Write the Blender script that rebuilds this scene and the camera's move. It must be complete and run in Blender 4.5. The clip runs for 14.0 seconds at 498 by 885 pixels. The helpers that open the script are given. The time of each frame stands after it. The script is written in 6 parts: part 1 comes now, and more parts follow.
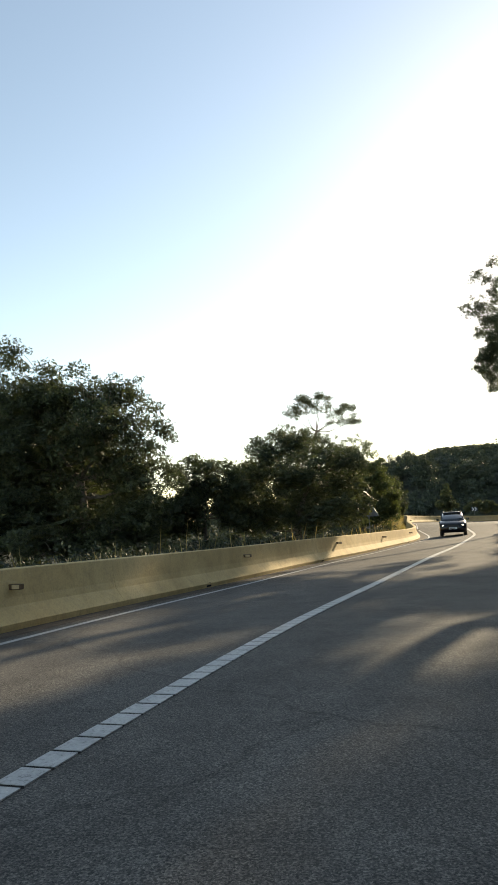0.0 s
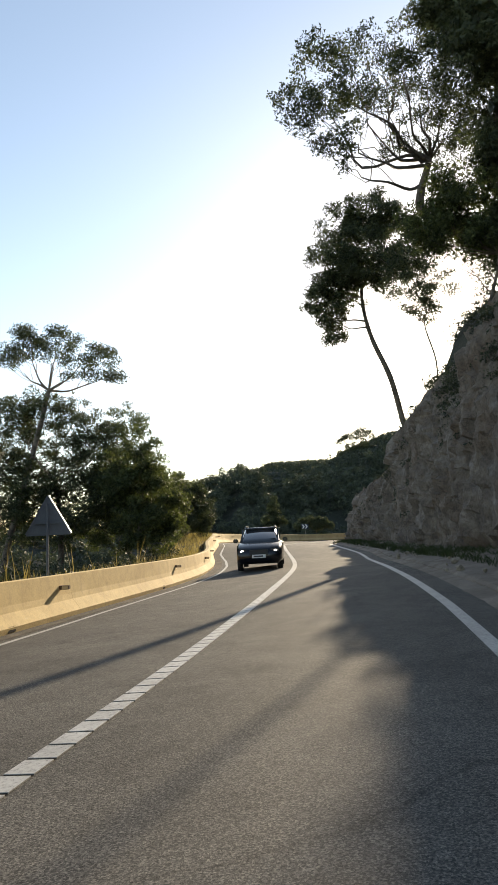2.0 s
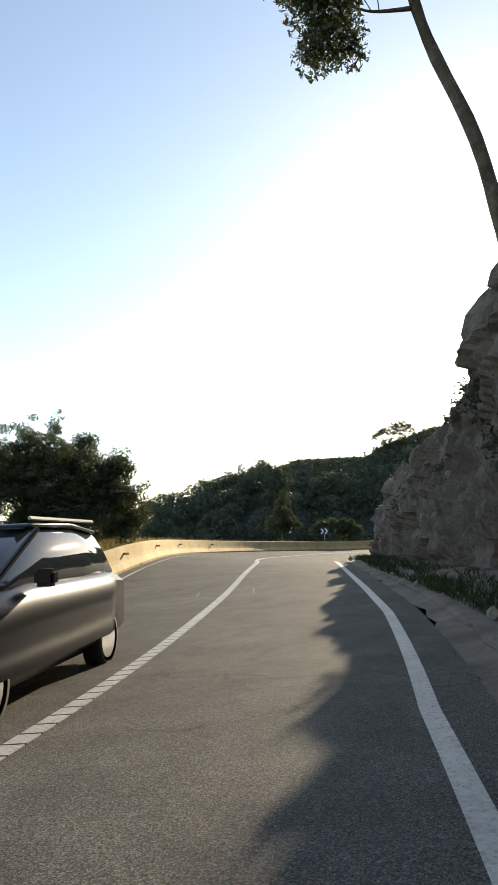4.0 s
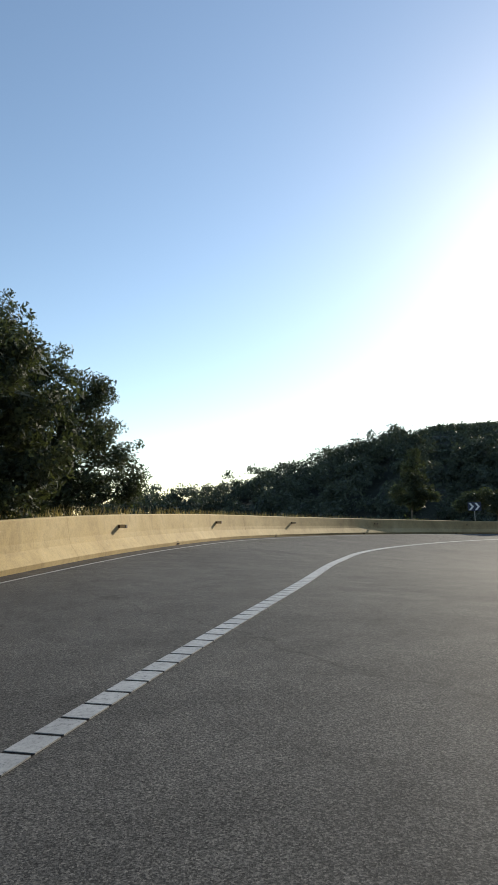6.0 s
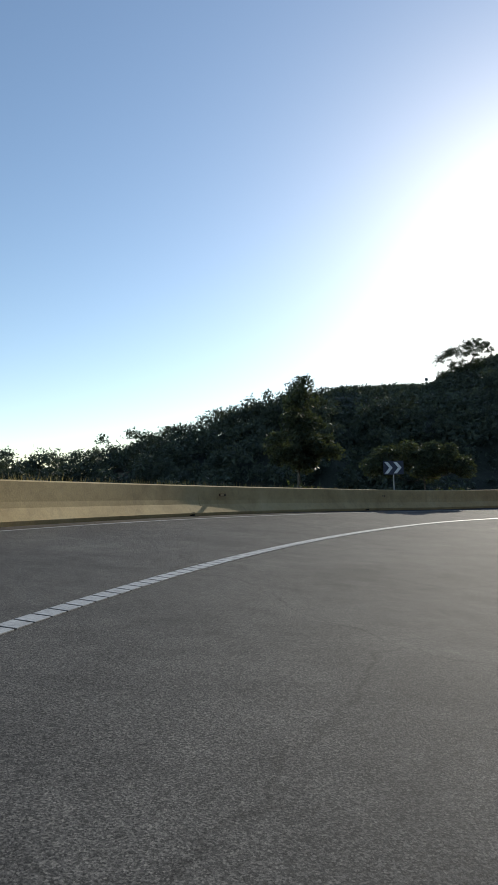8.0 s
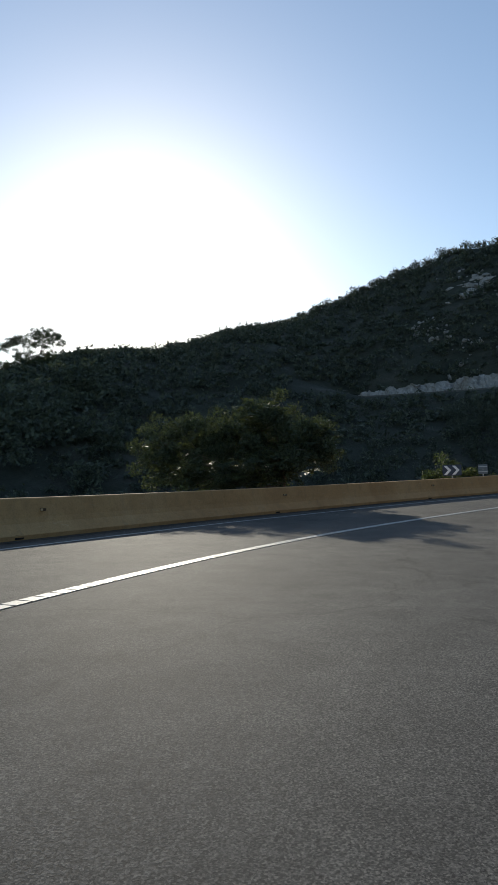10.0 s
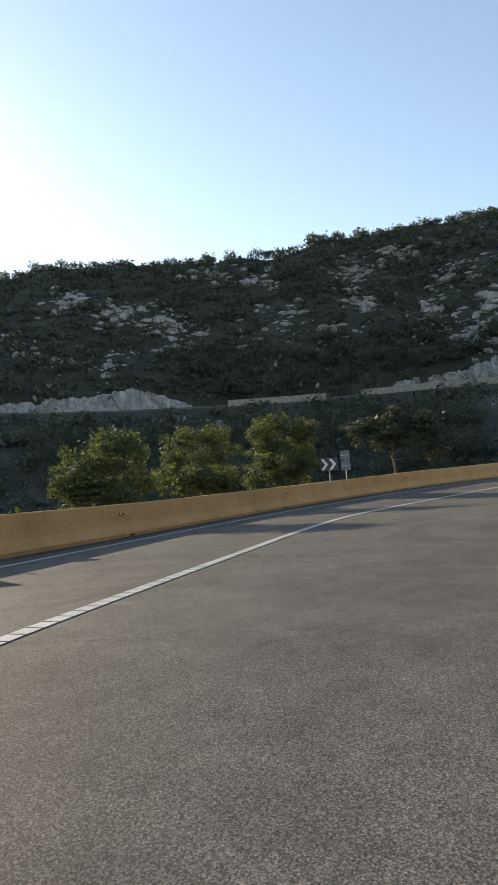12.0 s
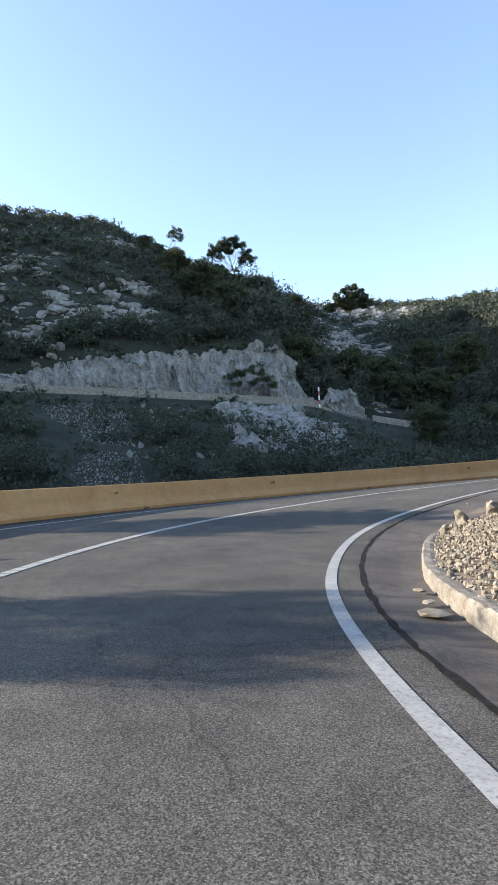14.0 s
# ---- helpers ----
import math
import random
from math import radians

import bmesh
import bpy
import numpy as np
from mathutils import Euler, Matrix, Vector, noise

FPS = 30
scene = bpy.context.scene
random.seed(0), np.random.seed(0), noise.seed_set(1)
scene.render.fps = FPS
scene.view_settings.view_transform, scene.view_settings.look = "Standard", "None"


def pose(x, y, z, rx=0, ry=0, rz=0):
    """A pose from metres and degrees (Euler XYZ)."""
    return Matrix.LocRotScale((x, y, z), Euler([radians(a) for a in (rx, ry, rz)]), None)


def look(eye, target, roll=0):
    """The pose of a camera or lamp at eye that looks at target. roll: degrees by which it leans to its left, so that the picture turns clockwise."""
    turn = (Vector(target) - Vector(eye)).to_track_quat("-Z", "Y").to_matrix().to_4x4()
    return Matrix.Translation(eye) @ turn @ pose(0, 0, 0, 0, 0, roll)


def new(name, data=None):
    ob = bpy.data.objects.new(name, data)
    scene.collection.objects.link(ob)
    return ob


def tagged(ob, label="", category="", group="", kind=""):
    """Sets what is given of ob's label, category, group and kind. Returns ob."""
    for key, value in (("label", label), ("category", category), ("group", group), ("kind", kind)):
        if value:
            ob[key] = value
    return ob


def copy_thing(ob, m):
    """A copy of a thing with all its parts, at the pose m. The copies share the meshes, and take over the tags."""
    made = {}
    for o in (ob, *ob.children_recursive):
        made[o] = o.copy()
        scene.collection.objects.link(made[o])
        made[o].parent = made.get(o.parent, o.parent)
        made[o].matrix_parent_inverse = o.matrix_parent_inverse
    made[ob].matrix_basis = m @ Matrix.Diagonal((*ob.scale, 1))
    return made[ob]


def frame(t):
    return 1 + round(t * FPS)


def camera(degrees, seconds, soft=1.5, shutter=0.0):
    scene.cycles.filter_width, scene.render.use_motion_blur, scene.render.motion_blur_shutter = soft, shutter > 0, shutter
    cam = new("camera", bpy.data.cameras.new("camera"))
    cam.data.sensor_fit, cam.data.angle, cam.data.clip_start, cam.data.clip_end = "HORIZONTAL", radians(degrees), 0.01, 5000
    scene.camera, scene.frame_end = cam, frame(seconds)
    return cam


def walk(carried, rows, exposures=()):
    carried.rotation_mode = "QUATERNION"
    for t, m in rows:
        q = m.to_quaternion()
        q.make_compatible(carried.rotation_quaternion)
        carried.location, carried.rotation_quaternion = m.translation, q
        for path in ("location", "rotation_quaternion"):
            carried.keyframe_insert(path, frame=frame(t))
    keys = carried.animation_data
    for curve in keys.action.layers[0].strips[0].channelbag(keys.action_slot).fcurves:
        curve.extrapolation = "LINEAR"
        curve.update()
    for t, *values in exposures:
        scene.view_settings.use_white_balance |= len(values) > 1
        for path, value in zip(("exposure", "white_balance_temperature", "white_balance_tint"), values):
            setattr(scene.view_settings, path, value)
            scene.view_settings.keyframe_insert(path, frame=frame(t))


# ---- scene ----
cam = camera(43.232, 14.0)


def view(x, y, z, pitch, roll, yaw):
    p, w = radians(pitch), radians(yaw)
    way = Vector((-math.sin(w) * math.cos(p), math.cos(w) * math.cos(p), math.sin(p)))
    return look(Vector((x, y, z)), Vector((x, y, z)) + way, roll)


# seconds, x, y, z, pitch, roll, yaw of the car-borne camera
PATH = [
    (0.0, 0.00, 0.00, 1.09, 7.25, -2.91, -0.00),
    (0.5, 1.385, 5.08, 1.01, 7.91, -3.11, -6.89),
    (1.0, 3.10, 10.10, 0.94, 8.79, -3.09, -10.86),
    (1.5, 5.17, 14.95, 0.90, 7.61, -3.17, -13.74),
    (2.0, 7.37, 19.64, 0.91, 8.18, -2.86, -14.34),
    (2.2, 8.29, 21.47, 0.92, 8.32, -2.27, -14.58),
    (2.6, 10.16, 25.16, 0.94, 8.65, -1.23, -14.71),
    (3.0, 11.95, 28.93, 0.97, 8.94, -0.80, -14.34),
    (3.4, 13.59, 32.74, 0.97, 9.08, -0.89, -13.42),
    (3.8, 15.07, 36.50, 0.92, 8.94, -1.42, -11.90),
    (4.3, 16.67, 41.03, 0.83, 8.24, -2.22, -9.08),
    (4.5, 17.22, 42.76, 0.82, 7.74, -1.09, -7.64),
    (5.0, 18.33, 46.95, 0.82, 6.44, 0.62, -6.24),
    (5.5, 19.41, 51.01, 0.86, 6.49, 0.60, -1.10),
    (5.7, 19.85, 52.63, 0.87, 6.75, -0.20, 1.07),
    (6.0, 20.52, 55.06, 0.91, 6.70, -0.79, 1.61),
    (6.5, 21.72, 59.24, 1.00, 6.51, -1.92, 2.19),
    (7.0, 22.93, 63.67, 1.00, 6.30, -2.77, 1.31),
    (7.2, 23.38, 65.53, 0.96, 5.69, -2.86, 0.49),
    (7.6, 24.32, 69.38, 0.80, 4.71, -1.77, -2.42),
    (8.0, 25.43, 73.34, 0.61, 4.04, -1.05, -6.84),
    (8.4, 26.87, 77.27, 0.49, 3.66, -0.91, -12.59),
    (8.8, 28.76, 81.03, 0.39, 3.59, -1.32, -19.48),
    (9.3, 31.79, 85.34, 0.32, 3.92, -2.48, -29.43),
    (9.5, 33.13, 86.92, 0.31, 4.18, -2.39, -33.73),
    (10.0, 36.86, 90.44, 0.29, 4.22, -1.65, -43.91),
    (10.5, 41.12, 93.27, 0.28, 4.40, -1.43, -54.53),
    (10.7, 42.93, 94.18, 0.28, 4.63, -1.42, -58.83),
    (11.0, 45.75, 95.33, 0.29, 4.94, -1.89, -64.64),
    (11.4, 49.63, 96.44, 0.30, 5.51, -2.67, -70.15),
    (11.5, 50.63, 96.64, 0.31, 5.48, -3.21, -71.39),
    (12.0, 55.75, 97.20, 0.38, 5.98, -3.94, -79.22),
    (12.1, 56.79, 97.26, 0.39, 6.38, -4.07, -80.38),
    (12.5, 61.04, 97.31, 0.52, 6.25, -4.06, -90.38),
    (12.7, 63.13, 97.15, 0.62, 5.85, -4.19, -99.44),
    (13.0, 66.22, 96.66, 0.82, 5.95, -3.19, -103.73),
    (13.3, 69.28, 95.97, 0.98, 5.67, -3.57, -107.24),
    (13.5, 71.31, 95.41, 1.09, 6.03, -4.05, -109.38),
    (14.0, 76.35, 93.57, 1.20, 5.85, -3.12, -118.43),
]
walk(cam, [(r[0], view(*r[1:])) for r in PATH], exposures=[(0.0, 0.98, 7850, 8), (1.5, 0.9, 7450, 10), (2.2, 0.92, 7350, 11), (4.5, 0.94, 7050, 9), (5.5, 0.47, 6450, 8), (6.5, 0.27, 6100, 8), (7.2, 0.14, 6050, 8), (9.3, -0.13, 5850, 8), (10.0, 0.07, 6100, 7), (11.0, 0.74, 6850, 9), (12.0, 1.12, 7150, 10), (12.5, 1.28, 7350, 12), (13.0, 1.42, 7250, 12), (13.5, 1.45, 6500, 14), (14.0, 1.6, 6350, 12)])

# ---- light: low sun ahead, clear sky ----
SUN_AZ, SUN_EL = radians(34.3), radians(19.4)
world = bpy.data.worlds.new("world")
scene.world = world
world.use_nodes = True
wn = world.node_tree
sky = wn.nodes.new("ShaderNodeTexSky")
sky.sky_type = "NISHITA"
sky.sun_disc = False
sky.sun_elevation, sky.sun_rotation = SUN_EL, SUN_AZ
sky.air_density, sky.dust_density, sky.ozone_density = 1.0, 0.35, 0.5
wn.links.new(sky.outputs[0], wn.nodes["Background"].inputs[0])
wn.nodes["Background"].inputs[1].default_value = 0.15
sun = new("sun", bpy.data.lights.new("sun", "SUN"))
sun.data.energy, sun.data.angle, sun.data.color = 4.2, radians(0.55), (1.0, 0.87, 0.68)
sun.matrix_world = look(Vector((0, 0, 60)), Vector((0, 0, 60)) - Vector((math.sin(SUN_AZ) * math.cos(SUN_EL), math.cos(SUN_AZ) * math.cos(SUN_EL), math.sin(SUN_EL))))

# ---- materials ----
def nodes_of(name):
    m = bpy.data.materials.new(name)
    m.use_nodes = True
    t = m.node_tree
    return m, t, t.nodes["Principled BSDF"]


def noise_node(t, vec, scale, detail=6.0, rough=0.6, dist=0.0):
    n = t.nodes.new("ShaderNodeTexNoise")
    n.inputs["Scale"].default_value, n.inputs["Detail"].default_value = scale, detail
    n.inputs["Roughness"].default_value, n.inputs["Distortion"].default_value = rough, dist
    t.links.new(vec, n.inputs["Vector"])
    return n.outputs["Fac"]


def ramp_node(t, fac, stops):
    r = t.nodes.new("ShaderNodeValToRGB")
    while len(r.color_ramp.elements) < len(stops):
        r.color_ramp.elements.new(0.5)
    for e, (p, c) in zip(r.color_ramp.elements, stops):
        e.position, e.color = p, (*c, 1) if len(c) == 3 else c
    t.links.new(fac, r.inputs[0])
    return r.outputs[0]


def mix_node(t, fac, a, b, mode="MIX"):
    m = t.nodes.new("ShaderNodeMix")
    m.data_type, m.blend_type = "RGBA", mode
    for s, v in ((m.inputs[0], fac), (m.inputs[6], a), (m.inputs[7], b)):
        if hasattr(v, "links"):
            t.links.new(v, s)
        else:
            s.default_value = v if isinstance(v, float) else (*v, 1)
    return m.outputs[2]


def bump_node(t, p, height, strength, distance):
    b = t.nodes.new("ShaderNodeBump")
    b.inputs["Strength"].default_value, b.inputs["Distance"].default_value = strength, distance
    t.links.new(height, b.inputs["Height"])
    t.links.new(b.outputs[0], p.inputs["Normal"])


def place(t):
    return t.nodes.new("ShaderNodeNewGeometry").outputs["Position"]


def surface(name, dark, mid, light, big, fine, rough, bump=0.4, bump_dist=0.02, spec=0.4, metal=0.0, stain=None):
    """A surface with large stains and fine grain; sizes are 1 / metres."""
    m, t, p = nodes_of(name)
    v = place(t)
    a = noise_node(t, v, big, 5, 0.6, 0.4)
    b = noise_node(t, v, fine, 8, 0.7)
    c = ramp_node(t, a, [(0.3, dark), (0.52, mid), (0.75, light)])
    g = ramp_node(t, b, [(0.25, (0.45, 0.45, 0.45)), (0.5, (1, 1, 1)), (0.8, (1.35, 1.35, 1.35))])
    col = mix_node(t, 1.0, c, g, "MULTIPLY")
    if stain:
        s = noise_node(t, v, stain[1], 4, 0.7, 1.0)
        col = mix_node(t, ramp_node(t, s, [(0.52, (0, 0, 0)), (0.7, (1, 1, 1))]), col, stain[0])
    t.links.new(col, p.inputs["Base Color"])
    p.inputs["Roughness"].default_value, p.inputs["Metallic"].default_value = rough, metal
    p.inputs["Specular IOR Level"].default_value = spec
    if bump:
        bump_node(t, p, b, bump, bump_dist)
    return m


def plain(name, col, rough=0.5, metal=0.0, spec=0.5, wear=0.12, scale=9.0):
    m, t, p = nodes_of(name)
    n = noise_node(t, place(t), scale, 6, 0.65)
    lo, hi = [c * (1 - wear) for c in col], [min(1, c * (1 + wear)) for c in col]
    t.links.new(ramp_node(t, n, [(0.3, lo), (0.7, hi)]), p.inputs["Base Color"])
    p.inputs["Roughness"].default_value, p.inputs["Metallic"].default_value = rough, metal
    p.inputs["Specular IOR Level"].default_value = spec
    return m


def asphalt_mat():
    m, t, p = nodes_of("asphalt")
    v = place(t)
    w = t.nodes.new("ShaderNodeTexVoronoi")
    w.inputs["Scale"].default_value = 125.0
    t.links.new(v, w.inputs["Vector"])
    chip = t.nodes.new("ShaderNodeSeparateColor")
    t.links.new(w.outputs["Color"], chip.inputs[0])
    grain = noise_node(t, v, 95.0, 3, 0.75)
    coarse = noise_node(t, v, 14.0, 6, 0.75)
    stain = noise_node(t, v, 0.35, 5, 0.6, 0.8)
    patch = noise_node(t, v, 2.2, 6, 0.65, 0.5)
    base = ramp_node(t, stain, [(0.3, (0.077, 0.075, 0.072)), (0.7, (0.116, 0.112, 0.106))])
    chips = ramp_node(t, chip.outputs[0], [(0.0, (0.48, 0.48, 0.48)), (0.4, (0.8, 0.8, 0.8)), (0.75, (1.25, 1.24, 1.21)), (1.0, (1.65, 1.62, 1.57))])
    fleck = ramp_node(t, grain, [(0.34, (0.45, 0.45, 0.45)), (0.5, (1, 1, 1)), (0.66, (1.65, 1.62, 1.56))])
    col = mix_node(t, 1.0, base, chips, "MULTIPLY")
    col = mix_node(t, 1.0, col, fleck, "MULTIPLY")
    col = mix_node(t, 0.6, col, ramp_node(t, patch, [(0.3, (0.65, 0.65, 0.65)), (0.7, (1.3, 1.3, 1.27))]), "MULTIPLY")
    # old cracks and sealed scratches
    far = t.nodes.new("ShaderNodeTexVoronoi")
    far.feature = "DISTANCE_TO_EDGE"
    far.inputs["Scale"].default_value = 0.16
    bend_v = t.nodes.new("ShaderNodeVectorMath")
    bend_v.operation = "ADD"
    wob = t.nodes.new("ShaderNodeTexNoise")
    wob.inputs["Scale"].default_value, wob.inputs["Detail"].default_value = 0.9, 5
    t.links.new(v, wob.inputs["Vector"])
    t.links.new(v, bend_v.inputs[0])
    t.links.new(wob.outputs["Color"], bend_v.inputs[1])
    t.links.new(bend_v.outputs[0], far.inputs["Vector"])
    crack = ramp_node(t, far.outputs["Distance"], [(0.0, (0.35, 0.35, 0.35)), (0.0022, (1, 1, 1))])
    col = mix_node(t, 0.45, col, crack, "MULTIPLY")
    t.links.new(col, p.inputs["Base Color"])
    t.links.new(ramp_node(t, grain, [(0.3, (0.72, 0.72, 0.72)), (0.7, (0.92, 0.92, 0.92))]), p.inputs["Roughness"])
    p.inputs["Specular IOR Level"].default_value = 0.10
    h = mix_node(t, 0.5, grain, chip.outputs[0])
    bump_node(t, p, h, 0.8, 0.007)
    return m


def paint_mat():
    m, t, p = nodes_of("road_paint")
    v = place(t)
    wear = noise_node(t, v, 30.0, 6, 0.8)
    dirt = noise_node(t, v, 2.5, 5, 0.7)
    c = ramp_node(t, wear, [(0.33, (0.11, 0.11, 0.11)), (0.45, (0.36, 0.36, 0.35)), (0.7, (0.50, 0.50, 0.48))])
    c = mix_node(t, 1.0, c, ramp_node(t, dirt, [(0.3, (0.7, 0.7, 0.7)), (0.7, (1.05, 1.05, 1.05))]), "MULTIPLY")
    t.links.new(c, p.inputs["Base Color"])
    p.inputs["Roughness"].default_value = 0.6
    bump_node(t, p, wear, 0.3, 0.004)
    return m


def concrete_mat(name, tones, tones_far, chalk):
    """Weathered painted concrete with rubbed streaks; the colour grows more ochre round the hairpin, from x = 30 to 52
    m.
    """
    m, t, p = nodes_of(name)
    v = place(t)
    big = noise_node(t, v, 0.5, 5, 0.6, 0.6)
    fine = noise_node(t, v, 28.0, 8, 0.75)
    blotch = noise_node(t, v, 3.2, 7, 0.7, 0.6)
    flat = t.nodes.new("ShaderNodeVectorMath")
    flat.operation = "MULTIPLY"
    flat.inputs[1].default_value = (1.0, 1.0, 9.0)
    t.links.new(v, flat.inputs[0])
    rub = noise_node(t, flat.outputs[0], 2.4, 6, 0.75, 0.8)
    drip = t.nodes.new("ShaderNodeVectorMath")
    drip.operation = "MULTIPLY"
    drip.inputs[1].default_value = (5.0, 5.0, 0.7)
    t.links.new(v, drip.inputs[0])
    run = noise_node(t, drip.outputs[0], 1.0, 6, 0.75, 0.5)
    split = t.nodes.new("ShaderNodeSeparateXYZ")
    t.links.new(v, split.inputs[0])
    span = t.nodes.new("ShaderNodeMapRange")
    span.inputs["From Min"].default_value, span.inputs["From Max"].default_value = 30.0, 52.0
    t.links.new(split.outputs[0], span.inputs["Value"])
    near = ramp_node(t, big, [(0.3, tones[0]), (0.55, tones[1]), (0.75, tones[2])])
    far = ramp_node(t, big, [(0.3, tones_far[0]), (0.55, tones_far[1]), (0.75, tones_far[2])])
    c = mix_node(t, span.outputs[0], near, far)
    c = mix_node(t, 1.0, c, ramp_node(t, fine, [(0.25, (0.72, 0.72, 0.72)), (0.5, (1, 1, 1)), (0.8, (1.18, 1.18, 1.18))]), "MULTIPLY")
    c = mix_node(t, 0.7, c, ramp_node(t, blotch, [(0.3, (0.78, 0.77, 0.75)), (0.5, (1, 1, 1)), (0.72, (1.14, 1.14, 1.12))]), "MULTIPLY")
    c = mix_node(t, ramp_node(t, run, [(0.54, (0, 0, 0)), (0.74, (0.38, 0.38, 0.38))]), c, (0.20, 0.15, 0.09))
    c = mix_node(t, ramp_node(t, rub, [(0.60, (0, 0, 0)), (0.72, (0.45, 0.45, 0.45))]), c, chalk)
    t.links.new(c, p.inputs["Base Color"])
    p.inputs["Roughness"].default_value = 0.85
    bump_node(t, p, mix_node(t, 0.5, fine, blotch), 0.45, 0.02)
    return m


def rock_mat(name, dark, mid, light, moss, scale=1.0, upright=1.0):
    """Broken limestone: stains, grain and wandering cracks; upright below 1 draws the pattern out into steep ribs."""
    m, t, p = nodes_of(name)
    v = place(t)
    tall = t.nodes.new("ShaderNodeVectorMath")
    tall.operation = "MULTIPLY"
    tall.inputs[1].default_value = (1.0, 1.0, upright)
    t.links.new(v, tall.inputs[0])
    big = noise_node(t, v, 0.35 * scale, 6, 0.65, 0.8)
    med = noise_node(t, tall.outputs[0], 2.2 * scale, 8, 0.7, 0.7)
    fine = noise_node(t, tall.outputs[0], 17.0 * scale, 8, 0.75)
    wander = t.nodes.new("ShaderNodeTexNoise")
    wander.inputs["Scale"].default_value, wander.inputs["Detail"].default_value = 2.6 * scale, 6
    t.links.new(v, wander.inputs["Vector"])
    shift = t.nodes.new("ShaderNodeVectorMath")
    shift.operation = "MULTIPLY_ADD"
    shift.inputs[1].default_value = (0.9 / scale,) * 3
    t.links.new(wander.outputs["Color"], shift.inputs[0])
    t.links.new(tall.outputs[0], shift.inputs[2])
    w = t.nodes.new("ShaderNodeTexVoronoi")
    w.feature = "DISTANCE_TO_EDGE"
    w.inputs["Scale"].default_value = 1.5 * scale
    t.links.new(shift.outputs[0], w.inputs["Vector"])
    c = ramp_node(t, med, [(0.3, dark), (0.5, mid), (0.72, light)])
    c = mix_node(t, ramp_node(t, big, [(0.50, (0, 0, 0)), (0.66, (0.7, 0.7, 0.7))]), c, moss)
    c = mix_node(t, 1.0, c, ramp_node(t, fine, [(0.25, (0.5, 0.5, 0.5)), (0.5, (1, 1, 1)), (0.8, (1.3, 1.3, 1.3))]), "MULTIPLY")
    crack = ramp_node(t, w.outputs["Distance"], [(0.0, (0.4, 0.37, 0.34)), (0.035, (1, 1, 1))])
    c = mix_node(t, ramp_node(t, big, [(0.35, (0.15, 0.15, 0.15)), (0.6, (0.7, 0.7, 0.7))]), c, crack, "MULTIPLY")
    t.links.new(c, p.inputs["Base Color"])
    p.inputs["Roughness"].default_value = 0.9
    h = mix_node(t, 0.45, med, fine)
    bump_node(t, p, h, 0.9, 0.14 / scale)
    return m


def leaf_mat(name, dark, light, through_light=0.35, lace=0.0, open_part=0.47):
    """Foliage; with lace, each spray is broken into needles and leaflets of that many per metre."""
    m, t, p = nodes_of(name)
    g = t.nodes.new("ShaderNodeNewGeometry")
    big = noise_node(t, g.outputs["Position"], 0.8, 4, 0.6)
    f = mix_node(t, 0.5, g.outputs["Random Per Island"], big)
    c = ramp_node(t, f, [(0.25, dark), (0.75, light)])
    t.links.new(c, p.inputs["Base Color"])
    p.inputs["Roughness"].default_value = 0.6
    p.inputs["Specular IOR Level"].default_value = 0.25
    tr = t.nodes.new("ShaderNodeBsdfTranslucent")
    t.links.new(mix_node(t, 1.0, c, (1.4, 1.4, 0.75), "MULTIPLY"), tr.inputs[0])
    mx = t.nodes.new("ShaderNodeMixShader")
    mx.inputs[0].default_value = through_light
    t.links.new(p.outputs[0], mx.inputs[1])
    t.links.new(tr.outputs[0], mx.inputs[2])
    end = mx
    if lace:
        cut = ramp_node(t, noise_node(t, g.outputs["Position"], lace, 2, 0.55, 0.6), [(open_part - 0.015, (0, 0, 0)), (open_part + 0.015, (1, 1, 1))])
        gap = t.nodes.new("ShaderNodeBsdfTransparent")
        end = t.nodes.new("ShaderNodeMixShader")
        t.links.new(cut, end.inputs[0])
        t.links.new(gap.outputs[0], end.inputs[1])
        t.links.new(mx.outputs[0], end.inputs[2])
    t.links.new(end.outputs[0], t.nodes["Material Output"].inputs[0])
    return m


ASPHALT, PAINT = asphalt_mat(), paint_mat()
CONCRETE = concrete_mat("barrier_concrete", ((0.40, 0.29, 0.125), (0.50, 0.375, 0.175), (0.57, 0.445, 0.235)), ((0.40, 0.205, 0.075), (0.48, 0.26, 0.10), (0.52, 0.30, 0.13)), (0.60, 0.51, 0.34))
GUTTER = surface("gutter_concrete", (0.060, 0.052, 0.046), (0.098, 0.085, 0.075), (0.135, 0.118, 0.105), 0.9, 30.0, 0.85, stain=((0.05, 0.045, 0.04), 1.6))
# tar, and painted shade at the asphalt step and in the drain holes
TAR_AND_SHADE = plain("tar_joint", (0.021, 0.019, 0.017), 0.9, wear=0.5, spec=0.12, scale=14.0)
DEBRIS = surface("dark_debris", (0.025, 0.020, 0.016), (0.050, 0.040, 0.030), (0.10, 0.082, 0.06), 2.2, 26.0, 0.95, bump=0.9)
DUST = surface("dusty_margin", (0.10, 0.078, 0.06), (0.17, 0.138, 0.11), (0.25, 0.21, 0.172), 1.2, 35.0, 0.95)
PALE = surface("pale_concrete", (0.15, 0.135, 0.112), (0.23, 0.21, 0.18), (0.32, 0.297, 0.262), 2.6, 24.0, 0.9, bump=0.8, stain=((0.15, 0.12, 0.085), 4.0))
ROCK = rock_mat("limestone_cut", (0.085, 0.070, 0.060), (0.165, 0.138, 0.115), (0.28, 0.245, 0.21), (0.12, 0.078, 0.052), 1.0, 0.75)
